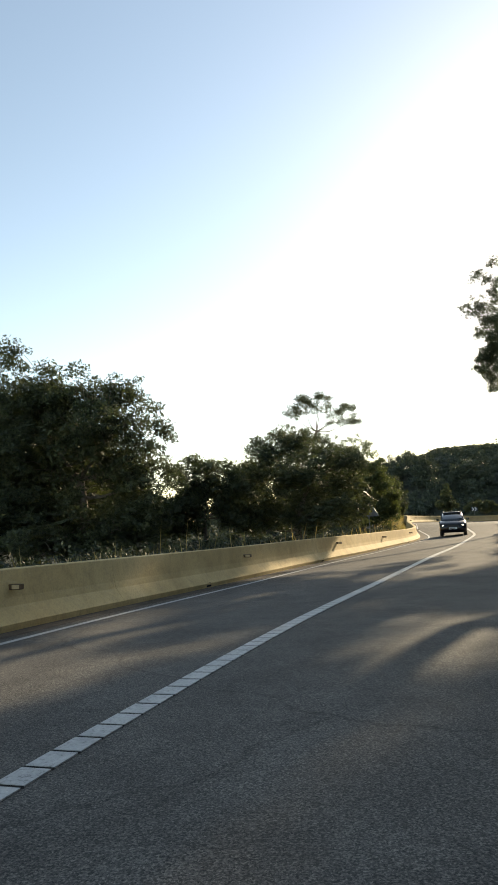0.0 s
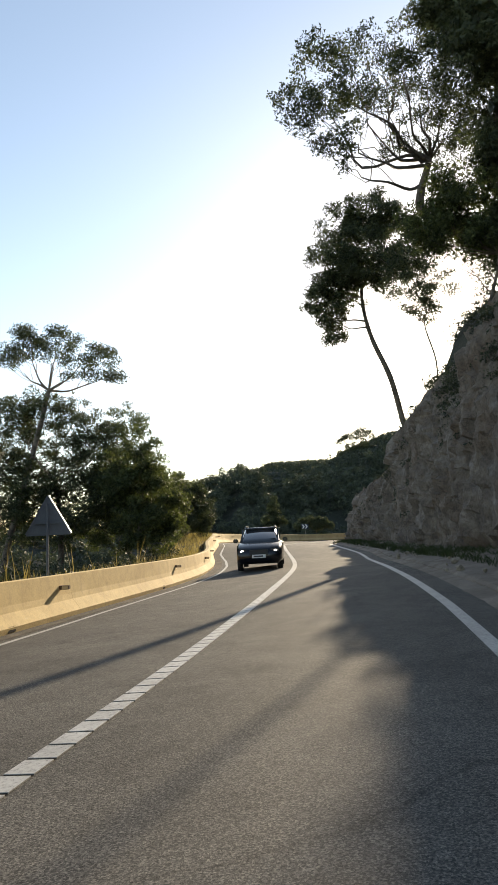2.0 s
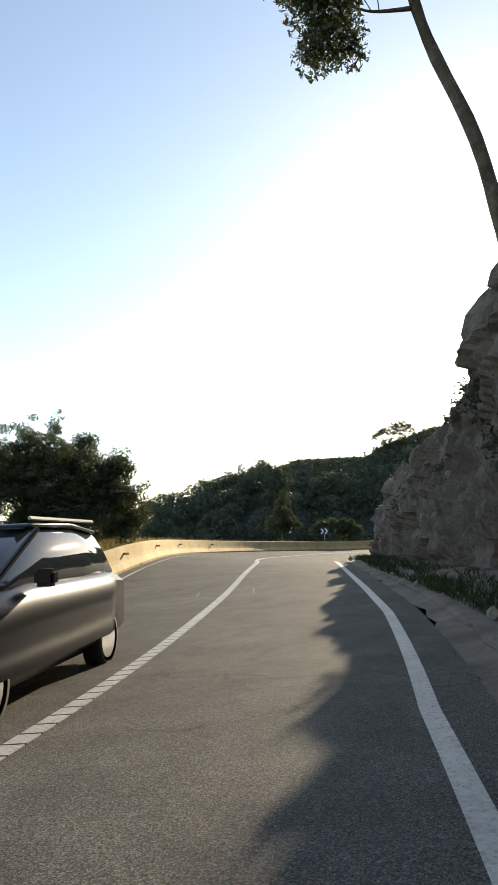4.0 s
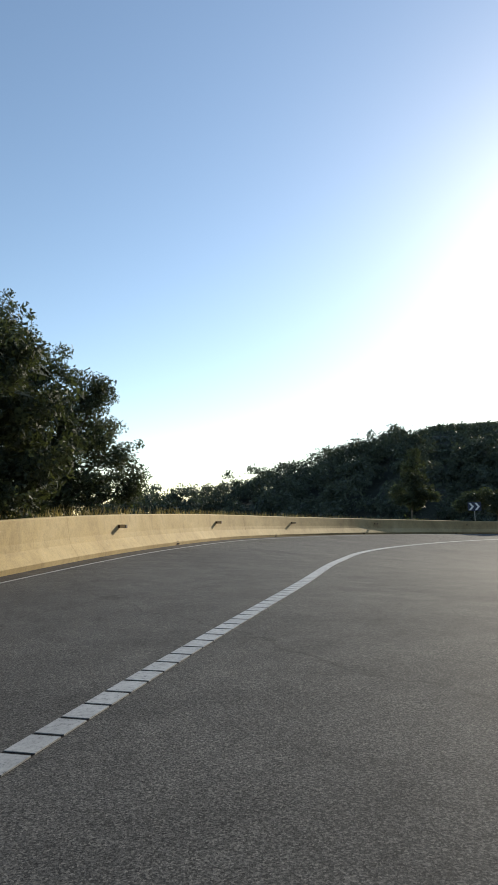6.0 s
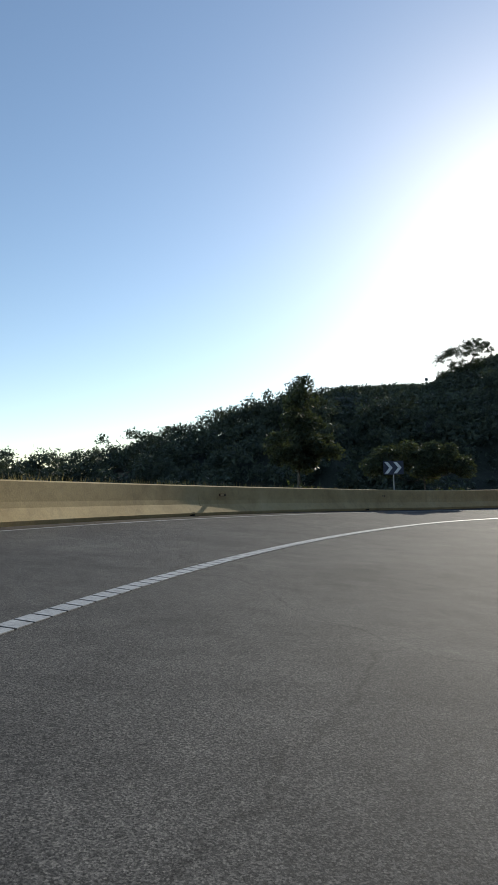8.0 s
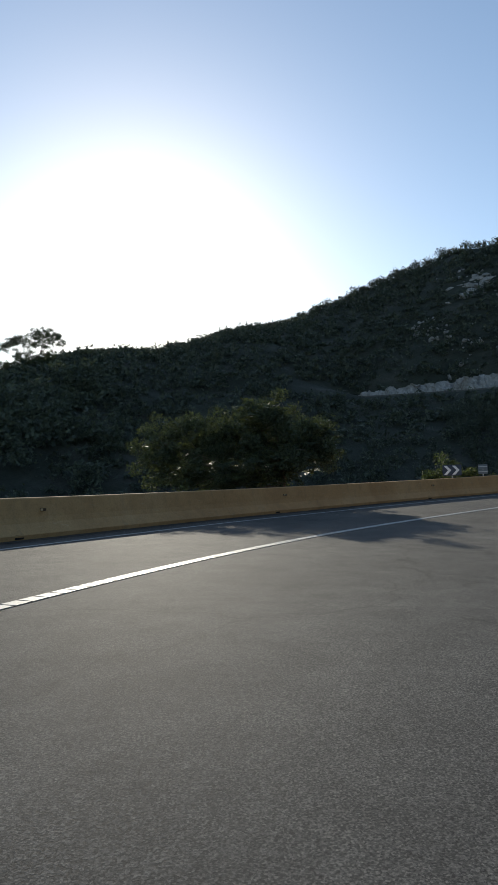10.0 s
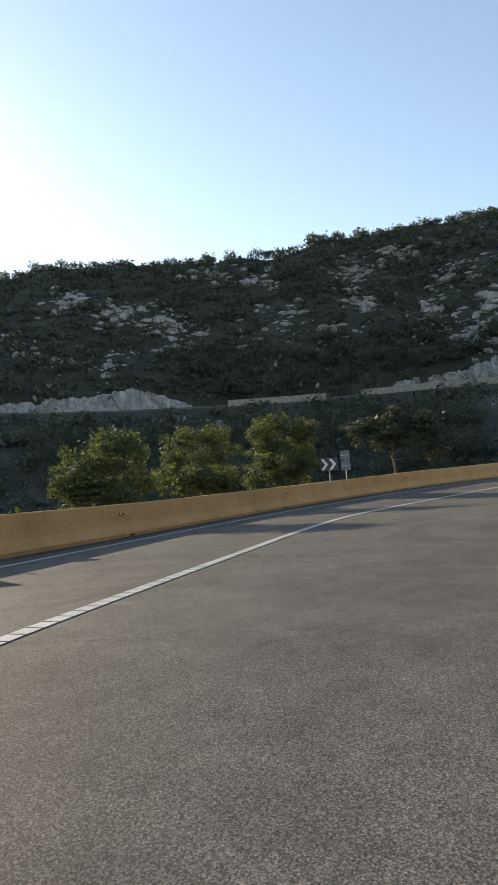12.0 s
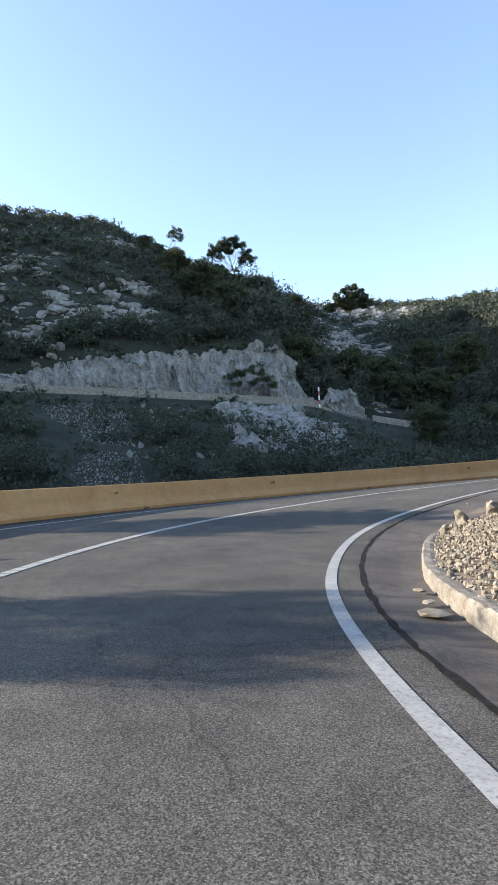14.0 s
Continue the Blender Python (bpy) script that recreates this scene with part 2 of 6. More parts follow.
ROCK_FAR = rock_mat("limestone_far", (0.12, 0.12, 0.118), (0.25, 0.247, 0.24), (0.39, 0.383, 0.365), (0.19, 0.178, 0.155), 0.45, 0.4)
RUBBLE = surface("rubble_stone", (0.17, 0.14, 0.105), (0.26, 0.225, 0.175), (0.37, 0.33, 0.27), 4.0, 22.0, 0.9)
SOIL = surface("slope_soil", (0.015, 0.020, 0.013), (0.026, 0.031, 0.021), (0.056, 0.055, 0.044), 0.16, 2.4, 0.95, bump=0.8, bump_dist=0.25)
BARK = surface("pine_bark", (0.07, 0.056, 0.046), (0.15, 0.125, 0.10), (0.27, 0.235, 0.195), 3.0, 26.0, 0.9, bump=0.9, bump_dist=0.03)
NEEDLE = leaf_mat("pine_needles", (0.030, 0.040, 0.025), (0.092, 0.108, 0.058), 0.28, 16.0, 0.46)
BROAD = leaf_mat("olive_leaves", (0.034, 0.046, 0.024), (0.115, 0.138, 0.062), 0.38, 13.0, 0.46)
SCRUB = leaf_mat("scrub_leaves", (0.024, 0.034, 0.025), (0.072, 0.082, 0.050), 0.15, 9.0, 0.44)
HILL = leaf_mat("hill_scrub_leaves", (0.024, 0.034, 0.026), (0.082, 0.094, 0.066), 0.12, 8.0, 0.43)
WOODS = leaf_mat("woodland_leaves", (0.038, 0.050, 0.038), (0.088, 0.104, 0.070), 0.15, 7.0, 0.43)
STRAW = leaf_mat("dry_grass", (0.20, 0.155, 0.075), (0.42, 0.34, 0.19), 0.4)
GRASS = leaf_mat("green_grass", (0.020, 0.032, 0.012), (0.055, 0.075, 0.028), 0.3)
STEEL = plain("galvanised_steel", (0.42, 0.43, 0.44), 0.45, 0.8)
WHITE = plain("white_sheeting", (0.72, 0.73, 0.74), 0.35)
NAVY = plain("navy_sheeting", (0.015, 0.025, 0.06), 0.4)
GREY_BACK = plain("sign_back_grey", (0.13, 0.15, 0.17), 0.5, 0.3)
DARK_BACK = plain("dull_sign_back", (0.15, 0.165, 0.185), 0.6, 0.0)
RED = plain("red_sheeting", (0.32, 0.05, 0.045), 0.5)
BROWN = plain("reflector_housing", (0.10, 0.06, 0.03), 0.6)
AMBER = plain("reflector_face", (0.55, 0.42, 0.25), 0.25)
CARPAINT = plain("dark_car_paint", (0.008, 0.010, 0.014), 0.25, 0.2, wear=0.05)
GLASS = plain("tinted_car_glass", (0.02, 0.025, 0.03), 0.06, spec=0.8, wear=0.05)
RUBBER = plain("tyre_rubber", (0.018, 0.018, 0.018), 0.85)
ALLOY = plain("alloy_rim", (0.45, 0.46, 0.48), 0.3, 0.9)
TRIM = plain("black_plastic_trim", (0.02, 0.02, 0.02), 0.55)
LAMP, lt, lp = nodes_of("headlight_on")
lp.inputs["Emission Color"].default_value, lp.inputs["Emission Strength"].default_value = (1.0, 0.93, 0.85, 1), 3.0

# ---- plan of the road ----
# centre line in plan every 6.69 m, and its height and cross slope (positive: left side up) every 10.21 m
PLAN = np.array([
    (-3.40, -5.08), (-1.81, 1.42), (0.29, 7.77), (2.81, 13.97), (5.45, 20.11), (8.24, 26.19), (10.85, 32.34), (13.28, 38.57), (15.52, 44.87), (17.40, 51.28), (19.14, 57.72), (20.90, 64.17), (22.19, 70.73), (23.84, 77.22), (26.48, 83.36), (30.21, 88.91), (34.92, 93.65), (40.69, 97.02), (47.01, 99.20), (53.62, 100.20), (60.31, 100.34), (66.90, 99.30), (73.46, 97.78), (79.83, 95.61), (85.68, 92.35), (90.41, 87.62), (93.02, 81.46), (93.36, 74.77), (91.45, 68.36), (87.50, 62.96)])
RISE = np.array([
    (0.000, -0.0083), (-0.155, -0.0129), (-0.291, -0.0232), (-0.316, -0.0444), (-0.342, -0.0687), (-0.472, -0.0600), (-0.381, -0.0541), (-0.097, 0.0193), (-0.299, 0.0874), (-0.490, 0.0921), (-0.622, 0.0630), (-0.763, 0.0292), (-0.731, 0.0300), (-0.536, 0.0278), (-0.059, -0.0017), (0.260, 0.0391), (0.831, 0.0549), (1.472, 0.0266), (2.012, 0.0071), (2.507, 0.0054)])


def spline(pts, per):
    p = np.vstack([2 * pts[0] - pts[1], pts, 2 * pts[-1] - pts[-2]])
    u = np.arange(per) / per
    b = (-.5 * u + u ** 2 - .5 * u ** 3, 1 - 2.5 * u ** 2 + 1.5 * u ** 3, .5 * u + 2 * u ** 2 - 1.5 * u ** 3, -.5 * u ** 2 + .5 * u ** 3)
    q = sum(b[k][None, :, None] * p[k:len(p) - 3 + k][:, None, :] for k in range(4))
    return q.reshape(-1, pts.shape[1])[:-per + 1]


flat, rise = spline(PLAN, 15), spline(RISE, 23)
along = np.linspace(0, 1, len(flat))
line = np.column_stack([flat] + [np.interp(along, np.linspace(0, 1, len(rise)), rise[:, c]) for c in (0, 1)])
back = line[0] + (line[0] - line[1]) * np.arange(130, 0, -1)[:, None] * np.array([1, 1, 1, 0])
ahead = line[-1] + (line[-1] - line[-2]) * np.arange(1, 60)[:, None] * np.array([1, 1, 1, 0])
line = np.vstack([back, line, ahead])
step = np.hypot(*np.diff(line[:, :2], axis=0).T)
LS = np.concatenate([[0], np.cumsum(step)])
LS -= LS[len(back)]
tan = np.gradient(line[:, :2], axis=0)
tan /= np.hypot(tan[:, 0], tan[:, 1])[:, None]
LN = np.column_stack([-tan[:, 1], tan[:, 0]])


def road_np(s, lat, dz=0.0):
    """World points from the way along the road, the offset to the left of its centre line and a height above it."""
    s, lat = np.broadcast_arrays(np.asarray(s, float), np.asarray(lat, float))
    f = lambda a: np.interp(s, LS, a)
    n = np.stack([f(LN[:, 0]), f(LN[:, 1])], -1)
    n /= np.linalg.norm(n, axis=-1, keepdims=True)
    xy = np.stack([f(line[:, 0]), f(line[:, 1])], -1) + n * lat[..., None]
    return np.concatenate([xy, (f(line[:, 2]) + f(line[:, 3]) * lat + dz)[..., None]], -1)


def road(s, lat, dz=0.0):
    return Vector(road_np(s, lat, dz).tolist())


def heading(s):
    a = road_np(s + 0.3, 0.0) - road_np(s - 0.3, 0.0)
    return math.degrees(math.atan2(-a[0], a[1]))


def wl(s): return np.interp(s, [20, 30, 40, 47, 52, 58, 62, 67, 72, 95, 115], [3.27, 3.36, 3.34, 3.1, 3.05, 3.2, 3.5, 4.1, 4.28, 4.3, 3.96])
def wt(s): return np.interp(s, [20, 30, 40, 47, 52, 58, 62, 67, 72, 95, 115], [4.18, 4.24, 4.2, 3.97, 3.93, 4.08, 4.34, 4.82, 4.9, 4.93, 5.25])
def wr(s): return np.interp(s, [28, 36, 43, 52, 57, 66, 72, 75, 83, 86, 92, 112, 128, 142, 150], [2.94, 2.95, 2.82, 2.84, 3.08, 3.15, 3.16, 3.3, 4.3, 4.6, 4.95, 5.4, 5.0, 4.4, 4.37])
def roff(s): return np.interp(s, [-60, 20, 66, 75, 82, 92, 110, 146, 152, 158, 163, 170, 200], [7.5, 6.0, 5.1, 5.3, 7.0, 9.0, 9.0, 9.0, 6.85, 7.2, 8.4, 8.2, 8.0])
def lean(s): return np.interp(s, [38, 44, 57, 62, 68, 76, 84, 92, 146, 151, 162], [1.2, 0.6, 0.6, 0.9, 0.9, 0.8, 1.0, 2.6, 2.0, 1.45, 1.4])
def bushy(s): return np.interp(s, [20, 34, 58, 70, 80], [0.3, 1.0, 1.0, 0.1, 0.0])
def rtop(s): return np.interp(s, [-60, 0, 30, 54, 60, 66, 76, 84, 95, 145, 158, 172, 200], [4, 5, 7.0, 7.1, 6.0, 4.4, 4.0, 4.0, 4.0, 3.5, 4.4, 7.0, 6.0])


# ---- mesh helpers ----
def mesh_np(name, verts, faces, material, smooth=False):
    """A mesh from arrays; all faces have the same number of corners."""
    verts, faces = np.asarray(verts, np.float32), np.asarray(faces, np.int32)
    me = bpy.data.meshes.new(name)
    n, k = faces.shape
    me.vertices.add(len(verts))
    me.vertices.foreach_set("co", verts.ravel())
    me.loops.add(n * k)
    me.loops.foreach_set("vertex_index", faces.ravel())
    me.polygons.add(n)
    me.polygons.foreach_set("loop_start", np.arange(0, n * k, k, dtype=np.int32))
    me.polygons.foreach_set("loop_total", np.full(n, k, np.int32))
    me.polygons.foreach_set("use_smooth", np.full(n, smooth))
    me.update(calc_edges=True)
    me.validate()
    if material:
        me.materials.append(material)
    return me


def grid_faces(nu, nv, flip=False):
    i = np.arange((nu - 1) * (nv - 1))
    a = (i // (nv - 1)) * nv + i % (nv - 1)
    f = np.column_stack([a, a + nv, a + nv + 1, a + 1])
    return f[:, ::-1] if flip else f


def part(name, bm, material, parent, label="", smooth=False):
    """Links a bmesh or a mesh as one mesh object under a thing or a part."""
    if isinstance(bm, bmesh.types.BMesh):
        me = bpy.data.meshes.new(name)
        bm.to_mesh(me)
        bm.free()
        me.materials.append(material)
        if smooth:
            for p in me.polygons:
                p.use_smooth = True
    else:
        me = bm
    ob = new(name, me)
    ob.parent = parent
    return tagged(ob, label)


def thing(name, m, label, category, group="", kind=""):
    ob = new(name)
    ob.matrix_world = m
    ob.empty_display_size = 0.2
    return tagged(ob, label, category, group, kind)


def box_bm(size, at=(0, 0, 0), bevel=0.0, bm=None, turn=None):
    b = bmesh.new()
    bmesh.ops.create_cube(b, size=1, matrix=Matrix.Diagonal((*size, 1)))
    if bevel:
        bmesh.ops.bevel(b, geom=b.edges[:], offset=bevel, segments=2, affect="EDGES")
    if turn is not None:
        b.transform(turn)
    b.transform(Matrix.Translation(at))
    if bm is None:
        return b
    return join_bm(bm, b)


def join_bm(bm, b):
    me = bpy.data.meshes.new("join")
    b.to_mesh(me)
    b.free()
    bm.from_mesh(me)
    bpy.data.meshes.remove(me)
    return bm


def tube_np(points, radii, sides=8):
    """Vertices and quads of a tapered tube along points."""
    pts = np.asarray(points, float)
    d = np.gradient(pts, axis=0)
    d /= np.linalg.norm(d, axis=1, keepdims=True) + 1e-9
    ref = np.where(np.abs(d[:, 2:3]) > 0.9, np.array([[1.0, 0, 0]]), np.array([[0, 0, 1.0]]))
    u = np.cross(d, ref)
    u /= np.linalg.norm(u, axis=1, keepdims=True)
    w = np.cross(d, u)
    a = np.arange(sides) * 2 * np.pi / sides
    ring = np.cos(a)[None, :, None] * u[:, None] + np.sin(a)[None, :, None] * w[:, None]
    v = pts[:, None] + ring * np.asarray(radii)[:, None, None]
    n = len(pts)
    i, j = np.meshgrid(np.arange(n - 1), np.arange(sides), indexing="ij")
    k = (j + 1) % sides
    f = np.stack([i * sides + j, i * sides + k, (i + 1) * sides + k, (i + 1) * sides + j], -1).reshape(-1, 4)
    return v.reshape(-1, 3), f


def merge(parts):
    vs, fs, n = [], [], 0
    for v, f in parts:
        vs.append(v)
        fs.append(np.asarray(f) + n)
        n += len(v)
    return np.vstack(vs), np.vstack(fs)


def leaves_np(rng, centres, length, width, droop=0.0, jitter=0.35):
    """One small pointed leaf or needle tuft at each centre, in a random direction."""
    n = len(centres)
    d = rng.normal(size=(n, 3))
    d[:, 2] -= droop
    d /= np.linalg.norm(d, axis=1, keepdims=True)
    e = np.cross(d, rng.normal(size=(n, 3)))
    e /= np.linalg.norm(e, axis=1, keepdims=True) + 1e-9
    k = (1 + jitter * rng.uniform(-1, 1, n))[:, None]
    v = np.stack([centres - d * length * k / 2 - e * width * k / 2, centres - d * length * k / 2 + e * width * k / 2, centres + d * length * k / 2], 1)
    return v.reshape(-1, 3), np.arange(n * 3).reshape(-1, 3)


def fbm(x, y, seed=0.0):
    return np.array([noise.fractal(Vector((a, b, seed)), 1.0, 2.0, 4) for a, b in zip(np.ravel(x), np.ravel(y))])


# ---- ground: one sheet out to the horizon ----
HUB = np.array([50.0, 90.0])
RIDGE_AZ = [-180, -90, -60, -38, -28, -24, -22, -18, -14, -9, -4, -1, 6, 16, 24, 32, 41, 50, 56, 61, 70, 80, 90, 99, 103, 106, 109, 113, 117, 124, 130, 140, 180]
RIDGE_Z = [-4, -4, 0, 1.0, 1.5, 2.5, 3, 4.5, 7.5, 10.2, 13, 15.3, 22, 23, 32, 36.5, 46.5, 57.5, 63, 66.5, 67, 66, 71.5, 77, 76.5, 71.5, 66, 58, 61, 73, 70, 60, -4]
FAR_AZ = [-180, -30, -10, 0, 6, 16, 30, 45, 60, 85, 100, 115, 122, 130, 180]
FAR_R = [122, 122, 122, 110, 125, 130, 160, 185, 175, 165, 185, 185, 235, 250, 250]


def bench_z(az): return np.interp(az, [40, 53, 90, 100, 108, 115, 118, 124, 132], [17, 17.2, 17.8, 17.3, 16.4, 15.2, 13.2, 10.6, 8])
def bench_w(az): return np.interp(az, [40, 50, 126, 134], [0, 1, 1, 0])
def cut_h(az): return np.interp(az, [40, 49, 51, 55, 60, 67, 70, 72, 80, 87, 89, 93, 95.7, 98, 102, 105.4, 107.4, 109.5, 111.8, 113.6, 114.4, 115, 116, 116.6, 117.2, 118.9, 119.6, 122], [0, 0, 1.6, 2.4, 2.8, 4.6, 2.6, 0.5, 0.5, 0.8, 2.2, 3.2, 4.0, 6.2, 7.4, 8.4, 8.2, 9.2, 10.2, 10.6, 7.6, 3.5, 1.5, 2.5, 4.8, 4.6, 1.5, 1])
def smooth01(t):
    t = np.clip(t, 0, 1)
    return t * t * (3 - 2 * t)


def nearest_road(xy):
    s, lat = np.empty(len(xy)), np.empty(len(xy))
    sub = np.arange(0, len(line), 2)
    for i in range(0, len(xy), 20000):
        c = xy[i:i + 20000]
        d = (c[:, None, 0] - line[None, sub, 0]) ** 2 + (c[:, None, 1] - line[None, sub, 1]) ** 2
        k = sub[d.argmin(1)]
        off = c - line[k, :2]
        sg = (off * LN[k]).sum(1)
        s[i:i + 20000] = LS[k] + (off * tan[k]).sum(1)
        lat[i:i + 20000] = np.where(np.abs(sg) < 12, sg, np.sign(sg) * np.sqrt(d.min(1)))
    return s, lat


def outer_z(x, y):
    """The valley beyond the barrier and the hills on its far side."""
    dx, dy = x - HUB[0], y - HUB[1]
    r, az = np.hypot(dx, dy), np.degrees(np.arctan2(dx, dy))
    far, ridge = np.interp(az, FAR_AZ, FAR_R), np.interp(az, RIDGE_AZ, RIDGE_Z)
    valley = np.interp(az, [-180, -60, 0, 60, 180], [-9, -9, -10, -12, -9])
    plainz = valley + (ridge - valley) * smooth01((r - 48) / (far - 48)) ** 0.8
    bz, ch, w = bench_z(az), cut_h(az), bench_w(az)
    low = valley + (bz - 1.0 - valley) * np.clip((r - 52) / (108.5 - 52), 0, 1) ** 0.9
    up = bz + ch + (ridge - bz - ch) * np.clip((r - 119.2) / (far - 119.2), 0, 1) ** 0.85
    bench = np.where(r < 108.5, low, np.where(r < 110, bz - 1 + (r - 108.5) / 1.5, np.where(r < 117.2, bz, np.where(r < 119.2, bz + ch * (r - 117.2) / 2.0, up))))
    z = plainz * (1 - w) + bench * w
    beyond = ridge - (r - far) * 0.25
    return np.where(r > far, np.maximum(np.minimum(beyond, ridge), -12), z)


def ground_z(x, y):
    xy = np.column_stack([x, y])
    s, lat = nearest_road(xy)
    base = np.interp(s, LS, line[:, 2]) + np.interp(s, LS, line[:, 3]) * np.clip(lat, -7, 7)
    t = wt(s)
    # valley side: a narrow shelf behind the barrier, then the slope down
    d = lat - t
    shelf = np.interp(s, [20, 60, 105, 125], [0.35, 0.5, 0.45, 0.1])
    wide = np.interp(s, [20, 60, 105, 125], [7.0, 5.0, 4.0, 3.0])
    side = base - 0.3 + (shelf + 0.3) * smooth01((d - 0.25) / 0.6)
    fall = side - np.maximum(d - wide, 0) * 0.55
    out = outer_z(x, y)
    k = smooth01((d - wide) / 22.0)
    left = np.where(d < wide, side, np.maximum(fall, -14) * (1 - k) + out * k)
    # spur side: rock cut, then a bushy slope to a crest
    e = -lat
    ro, rt = roff(s), rtop(s)
    right = base - 0.3 + np.where(e > ro + 0.7, smooth01((e - ro - 0.7) / (lean(s) + 0.3)) * (rt - 0.5) + np.clip(e - ro - 1.0 - lean(s), 0, 2.4) * 1.6 * bushy(s) + np.clip(e - ro - 1.6 - lean(s), 0, 24) * 0.6, 0)
    right = np.where(e > ro + 30, np.maximum(right - (e - ro - 30) * 0.2, 4), right)
    z = np.where(lat > 0, left, right)
    return z, s, lat


rings = np.concatenate([np.arange(1, 60, 0.8), np.arange(60, 150, 1.1), np.arange(150, 270, 2.5), np.geomspace(270, 3200, 26)])
spokes = 450
ang = np.linspace(-np.pi, np.pi, spokes + 1)
rr, aa = np.meshgrid(rings, ang, indexing="ij")
gx, gy = HUB[0] + rr.ravel() * np.sin(aa.ravel()), HUB[1] + rr.ravel() * np.cos(aa.ravel())
gz, gs, gl = ground_z(gx, gy)
rough = np.zeros(len(gx))
far_mask = (rr.ravel() < 300) & ((gl > wt(gs) + 6) | (gl < -roff(gs) - 3))
idx = np.where(far_mask)[0]
rough[idx] = fbm(gx[idx] * 0.09, gy[idx] * 0.09, 3.0) * 1.1 + fbm(gx[idx] * 0.35, gy[idx] * 0.35, 7.0) * 0.35
haz = np.degrees(np.arctan2(gx - HUB[0], gy - HUB[1]))
flat_bench = (bench_w(haz) > 0.5) & (rr.ravel() > 107) & (rr.ravel() < 119)
rough[flat_bench] *= 0.1
gz = gz + rough
ground = new("ground", mesh_np("ground", np.column_stack([gx, gy, gz]), grid_faces(len(rings), spokes + 1, True), SOIL, True))
tagged(ground, "stony dark soil slopes around a mountain road", "ground", kind="structure")

# ---- road ----
rs = np.arange(-48, 212, 0.5)
lats = np.linspace(-1, 1, 15)
ss, uu = np.meshgrid(rs, lats, indexing="ij")
lat_grid = np.where(uu < 0, uu * (wr(ss) + 0.45), uu * (wt(ss) - 0.1))
road_ob = new("road", mesh_np("road", road_np(ss.ravel(), lat_grid.ravel()), grid_faces(len(rs), 15, True), ASPHALT, True))
tagged(road_ob, "worn grey asphalt of a two-lane mountain road", "road", kind="structure")


def ribbon(name, parent, s0, s1, lat_fn, width, dz, material, label, steps=0.5, kind="structure"):
    s = np.arange(s0, s1, steps)
    v = np.stack([road_np(s, lat_fn(s) + o * width / 2, dz) for o in (1, -1)], 1).reshape(-1, 3)
    ob = new(name, mesh_np(name, v, grid_faces(len(s), 2), material))
    ob.parent = parent
    return tagged(ob, label)


ribbon("edge_line", road_ob, -45, 205, wl, 0.12, 0.006, PAINT, "solid white edge line")
ribbon("edge_line", road_ob, -45, 205, lambda s: -wr(s), 0.14, 0.006, PAINT, "solid white edge line")
centre_base = ribbon("centre_line", road_ob, -45, 205, lambda s: 0 * s, 0.18, 0.006, TAR_AND_SHADE, "ribbed white centre line")

# pale scratches in the asphalt
for (s0, l0), (s1, l1) in (((61.9, -0.67), (63.35, -0.58)), ((62.23, 0.69), (63.26, 0.77)), ((62.6, -2.5), (61.5, -2.58))):
    a, b = road(s0, l0, 0.005), road(s1, l1, 0.005)
    side = (b - a).cross(Vector((0, 0, 1))).normalized() * 0.004
    mark = new("scratch", mesh_np("scratch", [a - side, b - side, b + side, a + side], [[0, 1, 2, 3]], PAINT))
    mark.parent = road_ob

# dirty gutter between the edge line and the barrier foot
ribbon("gutter", road_ob, -45, 205, lambda s: wt(s) - 0.42, 0.40, 0.007, DEBRIS, "dark dirt and debris along the barrier foot")


# ---- barrier: safety-shaped concrete wall in cast lengths ----
PROFILE = [(-0.02, -0.3), (0.0, 0.0), (-0.02, 0.10), (0.15, 0.33), (0.185, 0.45), (0.24, 0.845), (0.265, 0.865), (0.43, 0.865), (0.455, 0.84), (0.56, 0.3), (0.62, -0.3)]
barrier = thing("concrete_barrier", Matrix(), "long ochre concrete safety barrier with a sloped foot", "barrier", kind="structure")
BAR0 = 0.22   # the foot stands this far on the road side of the top edge


def barrier_length(s0, s1):
    s = np.linspace(s0, s1, max(2, int((s1 - s0) / 0.5) + 1))
    pr = np.array(PROFILE)
    v = np.stack([road_np(s, wt(s) - BAR0 + a, b) for a, b in pr], 1)
    n = len(pr)
    me = mesh_np("barrier_segment", v.reshape(-1, 3), grid_faces(len(s), n, True), CONCRETE)
    ob = new("barrier_segment", me)
    bm = bmesh.new()
    bm.from_mesh(me)
    bm.verts.ensure_lookup_table()
    for o in (0, (len(s) - 1) * n):
        bm.faces.new([bm.verts[o + i] for i in range(n)])
    bmesh.ops.recalc_face_normals(bm, faces=bm.faces[:])
    bm.to_mesh(me)
    bm.free()
    ob.parent = barrier
    return ob


for k in range(21):
    s0 = -44 + 12.0 * k
    barrier_length(s0, s0 + 11.994)

